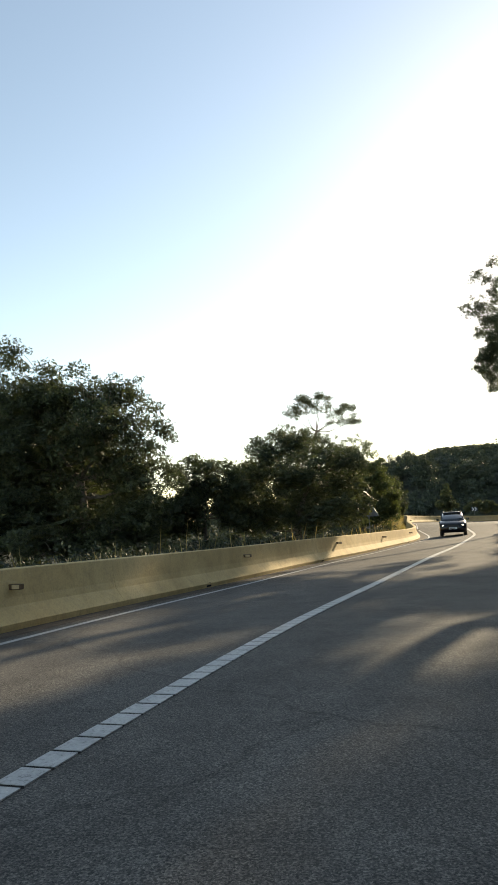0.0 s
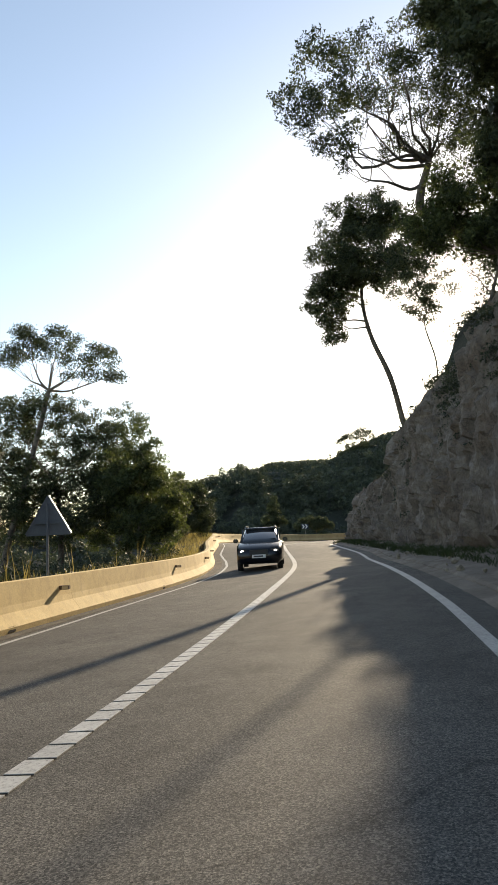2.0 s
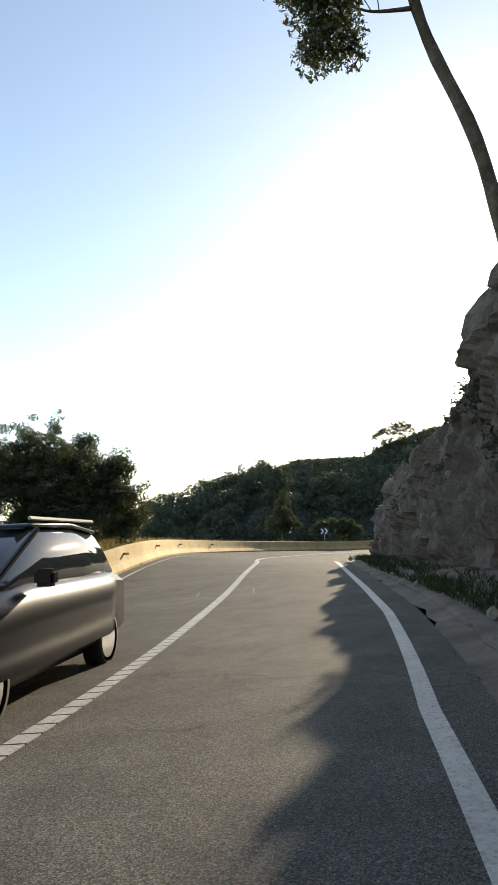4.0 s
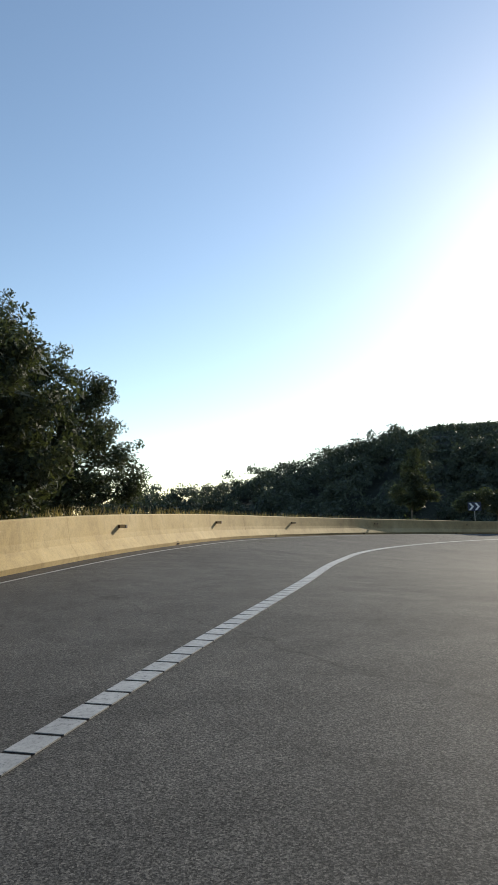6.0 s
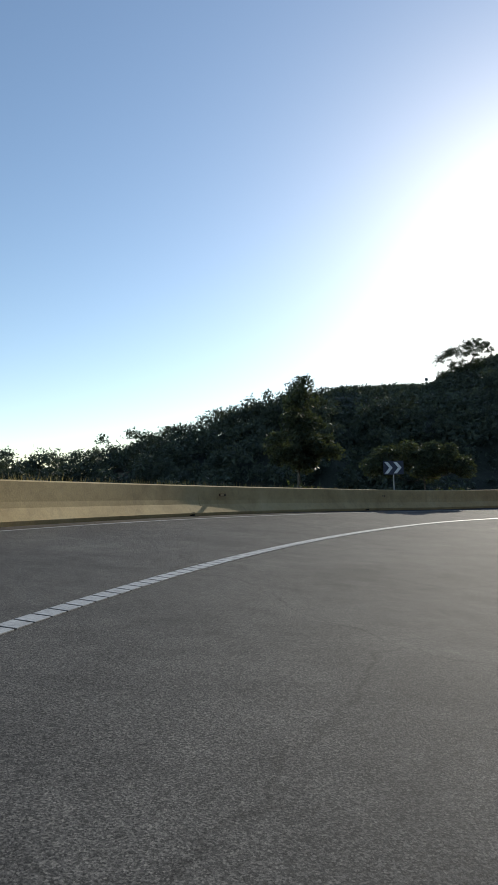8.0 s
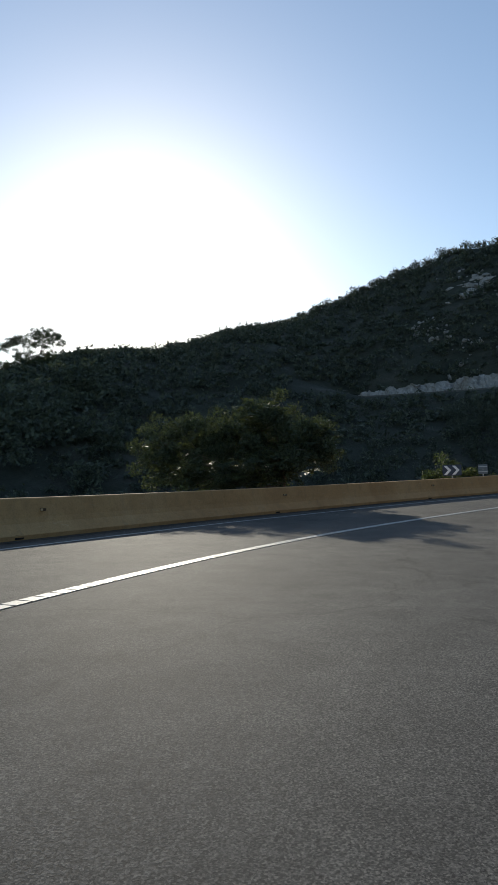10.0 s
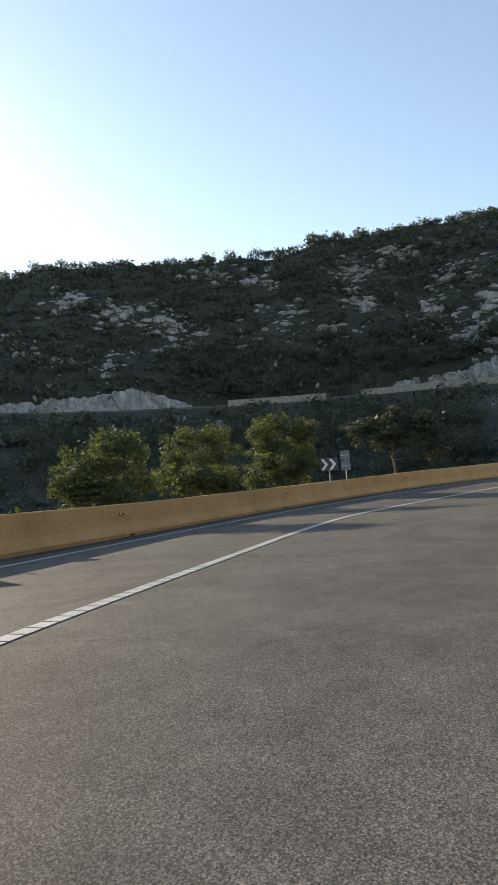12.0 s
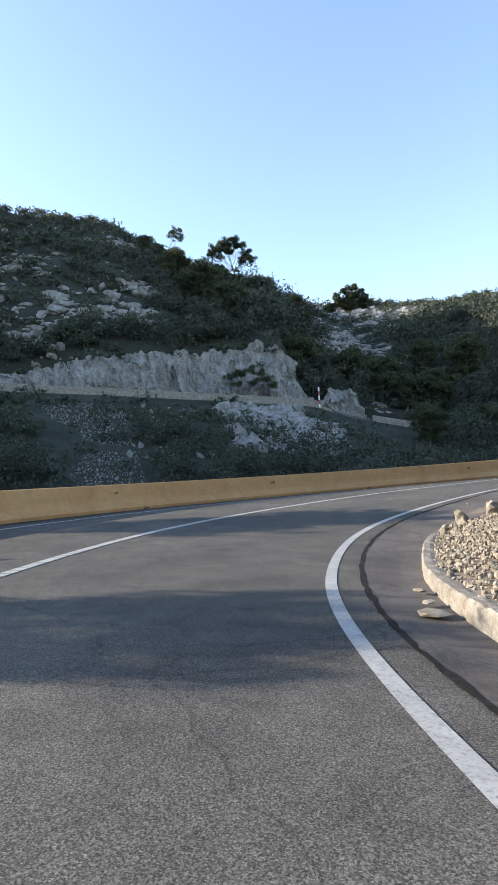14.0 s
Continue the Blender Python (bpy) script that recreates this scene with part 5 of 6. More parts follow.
stand('scrub_oak', (19.7, 37.4, 5.6), 14, [(0.0, 0.0, 0.0), (1.0, -0.6, 4.1), (0.2, -0.5, 5.3)], 0.10, 0.05, [(-1.1, -0.2, 5.4, 0.7, 0.7, 0.8), (-0.1, -0.5, 5.8, 1.1, 1.1, 1.0), (0.8, -0.8, 6.4, 0.9, 0.9, 1.2), (-0.7, -0.5, 6.4, 0.7, 0.7, 0.7), (0.6, -0.6, 5.1, 0.9, 0.9, 0.6), (1.4, -0.8, 5.0, 1.2, 1.2, 1.4), (-1.2, -0.1, 4.8, 0.6, 0.6, 0.5), (0.1, -0.4, 4.7, 1.2, 1.2, 0.5), (-1.8, -0.0, 5.2, 0.3, 0.3, 0.4)], 120, 0.20, 0.42, material=BROAD, label='tangled dark shrub round the foot of the pines', core=0.72)
stand('scrub_oak', (21.4, 37.4, 6.6), 61, [(0.0, 0.0, 0.0), (0.0, 0.1, 1.8), (-0.5, 0.1, 3.0)], 0.12, 0.06, [(-1.9, 0.2, 4.6, 0.9, 0.9, 0.8), (-0.6, -0.0, 3.9, 1.1, 1.1, 1.1), (0.5, -0.2, 3.6, 1.0, 1.0, 1.4), (-2.5, 0.4, 4.0, 0.5, 0.5, 0.6)], 110, 0.19, 0.40, label='tangled dark oak growing on the rock crest', core=0.60)
stand('pine_tree', (-6.4, 23.9, -0.4), 15, [(0.0, 0.0, 0.0), (0.1, -0.2, 1.7), (-0.0, -0.4, 3.4), (-0.4, -0.7, 5.3)], 0.28, 0.14, [(-1.6, -0.8, 6.2, 1.91, 1.91, 1.38), (-3.6, 0.4, 4.7, 2.54, 2.54, 2.54), (0.9, -1.2, 5.2, 1.91, 1.91, 1.7), (2.0, -0.5, 3.7, 1.38, 1.38, 1.7), (3.0, -0.2, 5.2, 0.74, 0.74, 0.85), (-1.0, 0.6, 2.8, 2.76, 2.76, 1.91), (2.2, -0.7, 1.7, 1.27, 1.27, 1.27), (-2.3, -1.0, 8.1, 0.53, 0.53, 0.74), (1.7, -0.8, 6.4, 1.06, 1.06, 0.85), (-5.9, 0.3, 5.7, 2.76, 2.76, 2.76), (-0.1, -0.8, 6.5, 1.17, 1.17, 0.85), (-1.7, -0.6, 4.5, 2.23, 2.23, 1.91), (3.3, 0.1, 3.5, 0.53, 0.53, 0.74), (-1.5, -1.2, 1.3, 2.76, 2.76, 1.17), (1.3, -0.9, 0.9, 1.91, 1.91, 0.95), (-3.9, -1.2, 1.9, 2.33, 2.33, 1.38)], 120, 0.19, 0.40, label='broad dense pine behind the concrete barrier', core=0.74)
stand('pine_tree', (-10.2, 29.4, -0.3), 16, [(0.0, 0.0, 0.0), (0.4, -0.2, 1.8), (-0.3, -0.5, 3.6)], 0.22, 0.12, [(-0.2, -0.7, 5.7, 2.8, 2.8, 2.3), (2.6, -0.5, 4.3, 2.5, 2.5, 2.3), (-2.9, -0.6, 4.8, 2.8, 2.8, 2.8), (0.1, -0.3, 2.6, 3.9, 3.9, 1.7), (3.8, -0.3, 2.4, 2.3, 2.3, 2.0), (5.6, -0.2, 1.5, 1.4, 1.4, 1.4)], 80, 0.28, 0.50, label='dark dense pine in undergrowth', core=0.80)
stand('pine_tree', (2.2, 31.0, 0.2), 17, [(0.0, 0.0, 0.0), (0.1, -0.2, 1.1), (0.4, -0.4, 2.1), (0.9, -0.7, 3.1), (1.2, -0.8, 3.8)], 0.17, 0.09, [(-1.1, -0.5, 4.2, 1.26, 1.26, 1.03), (0.1, 0.3, 4.7, 1.15, 1.15, 0.92), (1.3, -1.3, 3.6, 1.26, 1.26, 0.92), (-1.6, -0.2, 3.1, 1.15, 1.15, 1.15), (-0.0, -1.5, 2.8, 1.49, 1.49, 0.92), (2.2, -0.3, 2.8, 1.26, 1.26, 1.03), (2.6, -1.1, 3.6, 0.8, 0.8, 0.69), (0.9, 0.5, 2.0, 1.26, 1.26, 0.8), (-0.7, 0.4, 5.0, 0.8, 0.8, 0.46), (-1.2, 0.0, 1.5, 1.61, 1.61, 1.15), (1.9, -0.6, 1.3, 1.61, 1.61, 1.15), (-2.1, 0.3, 1.0, 1.38, 1.38, 0.92), (0.3, -0.2, 0.9, 1.84, 1.84, 0.8)], 150, 0.17, 0.36, label='broad rounded pine behind the barrier', core=0.80)
stand('pine_tree', (5.9, 52.5, -0.2), 59, [(0.0, 0.0, 0.0), (-0.0, -0.3, 1.9), (-0.2, -0.6, 4.1), (-0.7, -0.8, 6.7)], 0.20, 0.10, [(-2.1, -0.5, 7.1, 1.7, 1.7, 1.3), (-0.2, -1.1, 7.5, 1.6, 1.6, 1.1), (1.2, -1.2, 6.0, 1.7, 1.7, 1.5), (-1.3, -0.4, 4.8, 2.7, 2.7, 1.8), (1.9, -1.1, 4.0, 1.4, 1.4, 1.7), (0.0, -0.4, 2.6, 3.3, 3.3, 1.8), (-2.4, 0.2, 2.9, 2.4, 2.4, 1.8), (2.4, -1.5, 5.8, 0.8, 0.8, 1.0), (-4.2, 0.2, 5.7, 2.1, 2.1, 2.4)], 130, 0.19, 0.40, label='dense pine below an umbrella crown behind the barrier', core=0.50)
stand('pine_tree', (3.3, 52.0, -0.2), 54, [(0.0, 0.0, 0.0), (0.9, -0.7, 3.5), (1.8, -1.4, 6.7), (2.2, -1.7, 8.3), (2.6, -2.0, 9.4)], 0.18, 0.10, [(1.0, -1.9, 10.6, 1.2, 1.2, 0.5), (2.5, -1.2, 11.0, 1.4, 1.4, 0.4), (4.0, -2.3, 10.0, 1.4, 1.4, 0.5), (5.3, -2.5, 9.1, 0.8, 0.8, 0.4), (3.4, -3.1, 9.0, 1.0, 1.0, 0.4), (0.6, -1.6, 9.7, 0.8, 0.8, 0.5), (2.4, -2.0, 9.9, 1.1, 1.1, 0.4)], 170, 0.17, 0.46, label='umbrella pine with a flat open top behind the barrier', core=0.00)
stand('tree', (9.6, 50.2, -0.0), 18, [(0.0, 0.0, 0.0), (0.0, -0.3, 1.6), (0.1, -0.6, 3.7)], 0.14, 0.08, [(0.1, -0.8, 4.8, 0.9, 0.9, 1.4), (0.8, -0.6, 3.0, 1.0, 1.0, 1.7), (-0.9, -0.4, 3.4, 1.2, 1.2, 1.7), (0.3, -0.3, 1.4, 1.6, 1.6, 1.2), (1.3, -0.5, 1.9, 0.5, 0.5, 1.2)], 130, 0.26, 0.45, material=BROAD, label='bushy grey-green tree at the road bend', core=0.50)
stand('tree', (9.3, 54.3, -0.4), 57, [(0.0, 0.0, 0.0), (-0.0, -0.2, 1.5), (-0.1, -0.5, 3.6)], 0.14, 0.08, [(-0.3, -1.0, 7.0, 1.2, 1.2, 1.5), (0.4, -0.8, 4.7, 1.6, 1.6, 1.9), (-1.3, -0.3, 4.2, 1.6, 1.6, 1.6), (1.1, -0.7, 3.2, 1.5, 1.5, 2.0), (2.1, -0.9, 2.3, 1.0, 1.0, 1.4), (-0.8, -0.1, 2.1, 2.1, 2.1, 1.6), (2.7, -1.2, 3.4, 0.7, 0.7, 1.3)], 130, 0.20, 0.40, material=BROAD, label='bushy olive-grey tree behind the barrier', core=0.45)
stand('pine_tree', (-2.3, 30.4, -0.1), 19, [(0.0, 0.0, 0.0), (-0.0, -0.2, 1.5), (0.0, -0.4, 3.1)], 0.16, 0.08, [(0.1, -0.4, 3.3, 1.32, 1.32, 1.1), (-0.7, -0.3, 2.0, 1.43, 1.43, 1.43), (1.1, -0.3, 2.2, 1.1, 1.1, 1.43), (1.8, 2.7, 2.3, 1.21, 1.21, 1.98), (2.2, 3.6, 3.5, 0.77, 0.77, 1.1)], 110, 0.28, 0.48, label='low dark pine behind the barrier', core=0.80)
stand('pine_tree', (12.4, 67.9, 0.7), 20, [(0.0, 0.0, 0.0), (0.0, -0.2, 1.5), (-0.2, -0.4, 3.2)], 0.20, 0.10, [(-0.9, -0.5, 4.4, 1.2, 1.2, 1.0), (0.6, -0.6, 4.0, 1.3, 1.3, 1.0), (-0.2, -0.3, 2.6, 2.1, 2.1, 1.6), (2.0, -0.7, 3.2, 1.3, 1.3, 1.2), (3.0, -0.4, 3.6, 0.8, 0.8, 0.8), (1.3, -0.4, 1.7, 2.3, 2.3, 1.2), (-2.6, -0.1, 3.3, 1.9, 1.9, 2.3), (3.1, -0.2, 2.1, 1.1, 1.1, 1.2), (3.3, -0.6, 1.0, 0.9, 0.9, 0.9), (1.3, -0.8, 4.6, 0.5, 0.5, 0.4), (-1.3, 0.0, 1.1, 1.4, 1.4, 1.4), (-0.2, -0.1, 0.6, 1.9, 1.9, 0.9)], 150, 0.19, 0.40, label='dense rounded pine behind the barrier', core=0.82)
stand('pine_tree', (13.7, 76.5, 1.0), 21, [(0.0, 0.0, 0.0), (0.0, -0.1, 1.2), (-0.1, -0.3, 2.6), (-0.5, -0.5, 4.1)], 0.20, 0.10, [(-2.2, -0.8, 6.7, 0.5, 0.5, 0.9), (-1.8, -0.6, 4.8, 1.0, 1.0, 1.2), (-0.6, -0.6, 5.1, 1.0, 1.0, 0.7), (-0.2, -0.5, 4.0, 1.2, 1.2, 1.0), (1.1, -0.4, 4.0, 0.5, 0.5, 0.5), (-1.1, -0.3, 2.6, 1.9, 1.9, 1.7), (0.6, -0.3, 2.5, 1.2, 1.2, 1.0), (1.8, -0.2, 2.0, 0.8, 0.8, 0.8), (0.6, -0.1, 0.9, 1.7, 1.7, 1.0), (2.2, -0.1, 1.0, 0.5, 0.5, 0.8), (-1.5, -0.1, 0.9, 1.7, 1.7, 1.3), (-3.4, -0.6, 4.2, 1.7, 1.7, 3.1)], 140, 0.19, 0.40, label='dense dark pine behind the barrier', core=0.78)
stand('pine_tree', (55.9, 108.3, 0.6), 55, [(0.0, 0.0, 0.0), (-0.1, -0.0, 1.2), (-0.4, 0.2, 2.1)], 0.20, 0.10, [(-0.4, 0.1, 2.7, 1.3, 1.3, 1.0), (0.6, -0.8, 1.8, 1.3, 1.3, 1.1), (-1.2, 1.0, 2.1, 1.5, 1.5, 1.3), (-0.0, -0.1, 0.9, 2.5, 2.5, 1.0), (1.1, -1.2, 1.4, 0.8, 0.8, 1.0), (-2.2, 2.0, 1.5, 1.5, 1.5, 1.5), (-3.4, 3.1, 1.3, 1.5, 1.5, 1.5), (-1.7, 1.6, 0.3, 2.5, 2.5, 0.8)], 120, 0.20, 0.42, label='dense pine behind the hairpin barrier, lit from behind', group='trees behind the hairpin barrier', core=0.75)
stand('tree', (74.6, 105.7, 0.7), 22, [(0.0, 0.0, 0.0), (-0.1, -0.1, 0.7), (-0.1, -0.1, 1.6)], 0.16, 0.08, [(-0.1, -0.6, 1.8, 1.0, 1.0, 0.6), (-0.2, 0.6, 1.1, 0.9, 0.9, 0.9), (0.0, -1.1, 1.9, 0.5, 0.5, 0.5), (-0.0, -0.2, 0.7, 1.6, 1.6, 0.8), (-0.3, 1.1, 0.6, 0.5, 0.5, 0.7), (0.1, -1.3, 1.0, 0.6, 0.6, 0.8)], 170, 0.17, 0.34, material=BROAD, label='sunlit bushy green tree behind the barrier', group='trees behind the hairpin barrier', core=0.72)
stand('tree', (80.7, 104.3, 0.9), 23, [(0.0, 0.0, 0.0), (-0.1, -0.1, 1.0), (-0.2, -0.2, 2.0)], 0.14, 0.08, [(-0.2, -0.1, 2.4, 1.0, 1.0, 0.7), (-0.3, 0.7, 1.9, 0.7, 0.7, 0.8), (0.0, -1.2, 1.9, 0.8, 0.8, 0.8), (-0.1, -0.1, 0.9, 1.9, 1.9, 0.9), (0.2, -1.3, 0.7, 0.6, 0.6, 0.7)], 170, 0.17, 0.34, material=BROAD, label='bushy tree with yellowish tips behind the barrier', group='trees behind the hairpin barrier', core=0.72)
stand('tree', (88.8, 101.9, 1.2), 24, [(0.0, 0.0, 0.0), (-0.1, -0.1, 1.5), (-0.3, -0.2, 2.7)], 0.16, 0.08, [(-0.4, -0.0, 3.5, 1.2, 1.2, 0.8), (-0.4, 0.7, 2.4, 1.0, 1.0, 1.3), (-0.1, -1.1, 2.8, 1.1, 1.1, 1.3), (-0.1, -0.1, 1.2, 1.9, 1.9, 1.4), (0.1, -1.5, 1.7, 0.6, 0.6, 1.3), (-0.3, 1.4, 0.7, 0.7, 0.7, 0.8)], 180, 0.17, 0.34, material=BROAD, label='rounded green tree beside a chevron sign', group='trees behind the hairpin barrier', core=0.72)
stand('tree', (31.2, 102.2, 0.7), 26, [(0.0, 0.0, 0.0), (0.0, -0.2, 1.4), (0.0, -0.4, 2.8)], 0.10, 0.05, [(0.1, -0.6, 3.8, 0.5, 0.5, 1.0), (-0.0, -0.4, 2.8, 0.9, 0.9, 0.8), (0.1, -0.3, 1.8, 1.3, 1.3, 0.7), (-0.5, -0.1, 1.4, 1.0, 1.0, 0.6), (0.9, -0.3, 1.3, 0.8, 0.8, 0.6)], 120, 0.30, 0.45, label='small conical tree behind the barrier', core=0.70)
stand('shrub', (38.5, 105.1, 0.4), 27, [(0.0, 0.0, 0.0), (-0.1, -0.1, 0.9), (-0.2, -0.2, 1.6)], 0.06, 0.03, [(-1.6, 0.1, 1.4, 1.0, 1.0, 0.6), (-0.4, -0.2, 1.8, 1.0, 1.0, 0.6), (0.9, -0.4, 1.5, 1.2, 1.2, 0.6), (1.9, -0.5, 1.0, 0.9, 0.9, 0.5), (-2.4, 0.2, 1.1, 0.8, 0.8, 0.4), (0.3, -0.2, 1.1, 1.5, 1.5, 0.5)], 120, 0.30, 0.45, label='low shrubs behind a chevron sign', core=0.70)
stand('pine_tree', (91.9, 206.2, 20.8), 28, [(0.0, 0.0, 0.0), (-0.4, -0.0, 3.4), (-0.8, 0.0, 5.8), (-0.8, -0.1, 7.2)], 0.30, 0.16, [(-6.1, 3.4, 7.9, 1.2, 1.2, 1.2), (-4.9, 2.5, 8.7, 1.7, 1.7, 1.2), (-3.5, 1.5, 9.6, 1.8, 1.8, 1.2), (-2.0, 0.5, 9.3, 1.8, 1.8, 1.2), (-0.7, -0.5, 10.6, 1.8, 1.8, 1.2), (0.7, -1.5, 11.0, 1.8, 1.8, 1.0), (2.1, -2.3, 10.3, 1.7, 1.7, 1.0), (3.0, -2.8, 9.3, 1.0, 1.0, 1.0), (0.5, -1.2, 9.0, 2.0, 2.0, 1.0), (-5.7, 3.4, 4.6, 1.2, 1.2, 1.0), (-2.4, 1.1, 6.3, 2.2, 2.2, 1.3), (0.5, -0.9, 6.4, 2.3, 2.3, 1.3), (-3.4, 1.9, 4.0, 2.7, 2.7, 2.3), (-0.8, 0.2, 4.1, 3.0, 3.0, 2.0), (1.6, -1.4, 3.9, 3.0, 3.0, 2.3), (-2.2, 1.3, 2.3, 4.7, 4.7, 1.8)], 20, 0.36, 0.56, label='umbrella pine on the skyline ridge', core=0.20)
stand('pine_tree', (204.7, 24.6, 50.6), 29, [(0.0, 0.0, 0.0), (-0.1, 0.6, 4.1), (-0.2, 1.1, 6.8), (-0.2, 1.4, 8.4)], 0.34, 0.20, [(1.9, 5.9, 10.9, 1.3, 1.3, 0.9), (1.0, 4.5, 12.3, 1.9, 1.9, 1.1), (0.1, 3.1, 13.4, 1.7, 1.7, 0.9), (-0.8, 1.4, 13.9, 1.7, 1.7, 0.8), (-1.5, 0.0, 12.9, 1.5, 1.5, 0.9), (-0.1, 2.4, 11.8, 1.5, 1.5, 0.8), (-2.0, -1.4, 10.9, 1.3, 1.3, 0.8), (-2.4, -2.4, 9.4, 1.1, 1.1, 0.8), (-1.3, -0.5, 9.3, 0.9, 0.9, 0.6), (1.0, 4.0, 10.2, 0.9, 0.9, 0.6), (0.7, 2.3, 4.7, 2.3, 2.3, 2.3), (-0.1, 0.5, 2.8, 2.6, 2.6, 2.5)], 62, 0.40, 0.58, label='umbrella pine on the hill crest', core=0.30)
stand('pine_tree', (214.3, 40.1, 60.4), 30, [(0.0, 0.0, 0.0), (-1.0, -1.1, 3.3), (-2.1, -2.5, 6.6)], 0.20, 0.10, [(-2.6, -3.1, 8.1, 1.4, 1.4, 0.9), (-2.0, -2.3, 6.9, 1.1, 1.1, 0.9), (-2.8, -3.7, 6.6, 1.1, 1.1, 0.9)], 55, 0.34, 0.48, label='slim leaning pine on the hill crest', core=0.20)
stand('pine_tree', (213.4, 43.1, 61.8), 31, [(0.0, 0.0, 0.0), (-0.2, 0.1, 2.0), (-0.3, 0.2, 3.4)], 0.20, 0.10, [(0.1, 1.0, 3.7, 1.7, 1.7, 1.0), (-0.8, -1.2, 1.7, 1.6, 1.6, 1.2), (-1.3, -2.4, -0.1, 1.6, 1.6, 1.2), (-2.7, -5.6, -2.4, 1.5, 1.5, 1.2), (-3.9, -8.0, -3.8, 2.0, 2.0, 1.3), (-5.3, -10.9, -5.1, 2.0, 2.0, 1.5), (-7.0, -13.9, -4.2, 1.7, 1.7, 1.5)], 45, 0.60, 0.70, label='low pines along the hill crest', core=0.70)
stand('pine_tree', (156.7, 50.9, 15.7), 32, [(0.0, 0.0, 0.0), (-0.4, -0.3, 1.8), (-0.8, -0.7, 3.1)], 0.16, 0.10, [(0.3, 1.6, 4.6, 0.9, 0.9, 0.6), (-0.4, 0.4, 5.1, 1.1, 1.1, 0.5), (-1.1, -0.9, 5.4, 1.1, 1.1, 0.5), (-1.8, -2.3, 4.9, 1.1, 1.1, 0.5), (-2.3, -3.4, 4.1, 0.9, 0.9, 0.5), (-2.6, -4.1, 3.1, 0.7, 0.7, 0.5), (-0.1, 0.6, 3.6, 0.8, 0.8, 0.4), (-1.3, -1.6, 3.6, 0.9, 0.9, 0.4)], 80, 0.30, 0.42, label='umbrella pine leaning over the hillside road', core=0.60)
# stands in shade; the darker scrub leaves put that shade into its colour
stand('pine_tree', (95.9, 95.7, 1.9), 33, [(0.0, 0.0, 0.0), (-0.1, -0.0, 0.4), (-0.1, 0.1, 1.2), (-0.2, -0.1, 2.1)], 0.11, 0.07, [(-0.4, -0.2, 3.5, 1.1, 1.1, 0.8), (0.1, 1.5, 2.9, 1.6, 1.6, 1.0), (-0.7, -1.8, 2.6, 1.6, 1.6, 1.1), (-0.9, -2.6, 1.4, 0.9, 0.9, 1.2), (-0.2, 0.1, 2.2, 1.5, 1.5, 0.7)], 140, 0.18, 0.40, material=SCRUB, label='pine behind the barrier beside a chevron sign, its shade put into dark leaves', core=0.76)
stand('pine_tree', (208.3, -11.0, 51.0), 34, [(0.0, 0.0, 0.0), (-0.6, -0.3, 3.8), (-1.0, -0.5, 5.7)], 0.25, 0.14, [(0.1, 1.6, 6.8, 1.2, 1.2, 0.8), (-1.2, -0.5, 7.6, 1.28, 1.28, 0.64), (-2.2, -2.7, 6.5, 1.2, 1.2, 0.8), (1.0, 3.1, 5.5, 1.04, 1.04, 0.8), (-0.8, -0.3, 5.7, 2.0, 2.0, 0.96), (-2.0, -2.7, 4.7, 1.6, 1.6, 0.96), (1.0, 2.7, 3.8, 1.84, 1.84, 1.2), (-0.5, -0.3, 3.0, 2.4, 2.4, 1.44), (-2.3, -3.5, 3.1, 1.84, 1.84, 1.2), (2.3, 4.7, 2.6, 1.6, 1.6, 1.2)], 70, 0.42, 0.60, label='broad pine on the far crest', core=0.25)
stand('shrub', (68.8, 107.7, 0.1), 25, [(0.0, 0.0, 0.0), (-0.0, -0.0, 0.5), (-0.1, -0.0, 0.9)], 0.06, 0.03, [(-0.1, 0.0, 1.0, 0.8, 0.8, 0.6), (0.3, -0.7, 0.7, 0.8, 0.8, 0.4), (-0.4, 0.8, 0.5, 0.5, 0.5, 0.3)], 170, 0.20, 0.35, material=BROAD, label='low leafy shrub around a chevron sign')


gully_pine = None
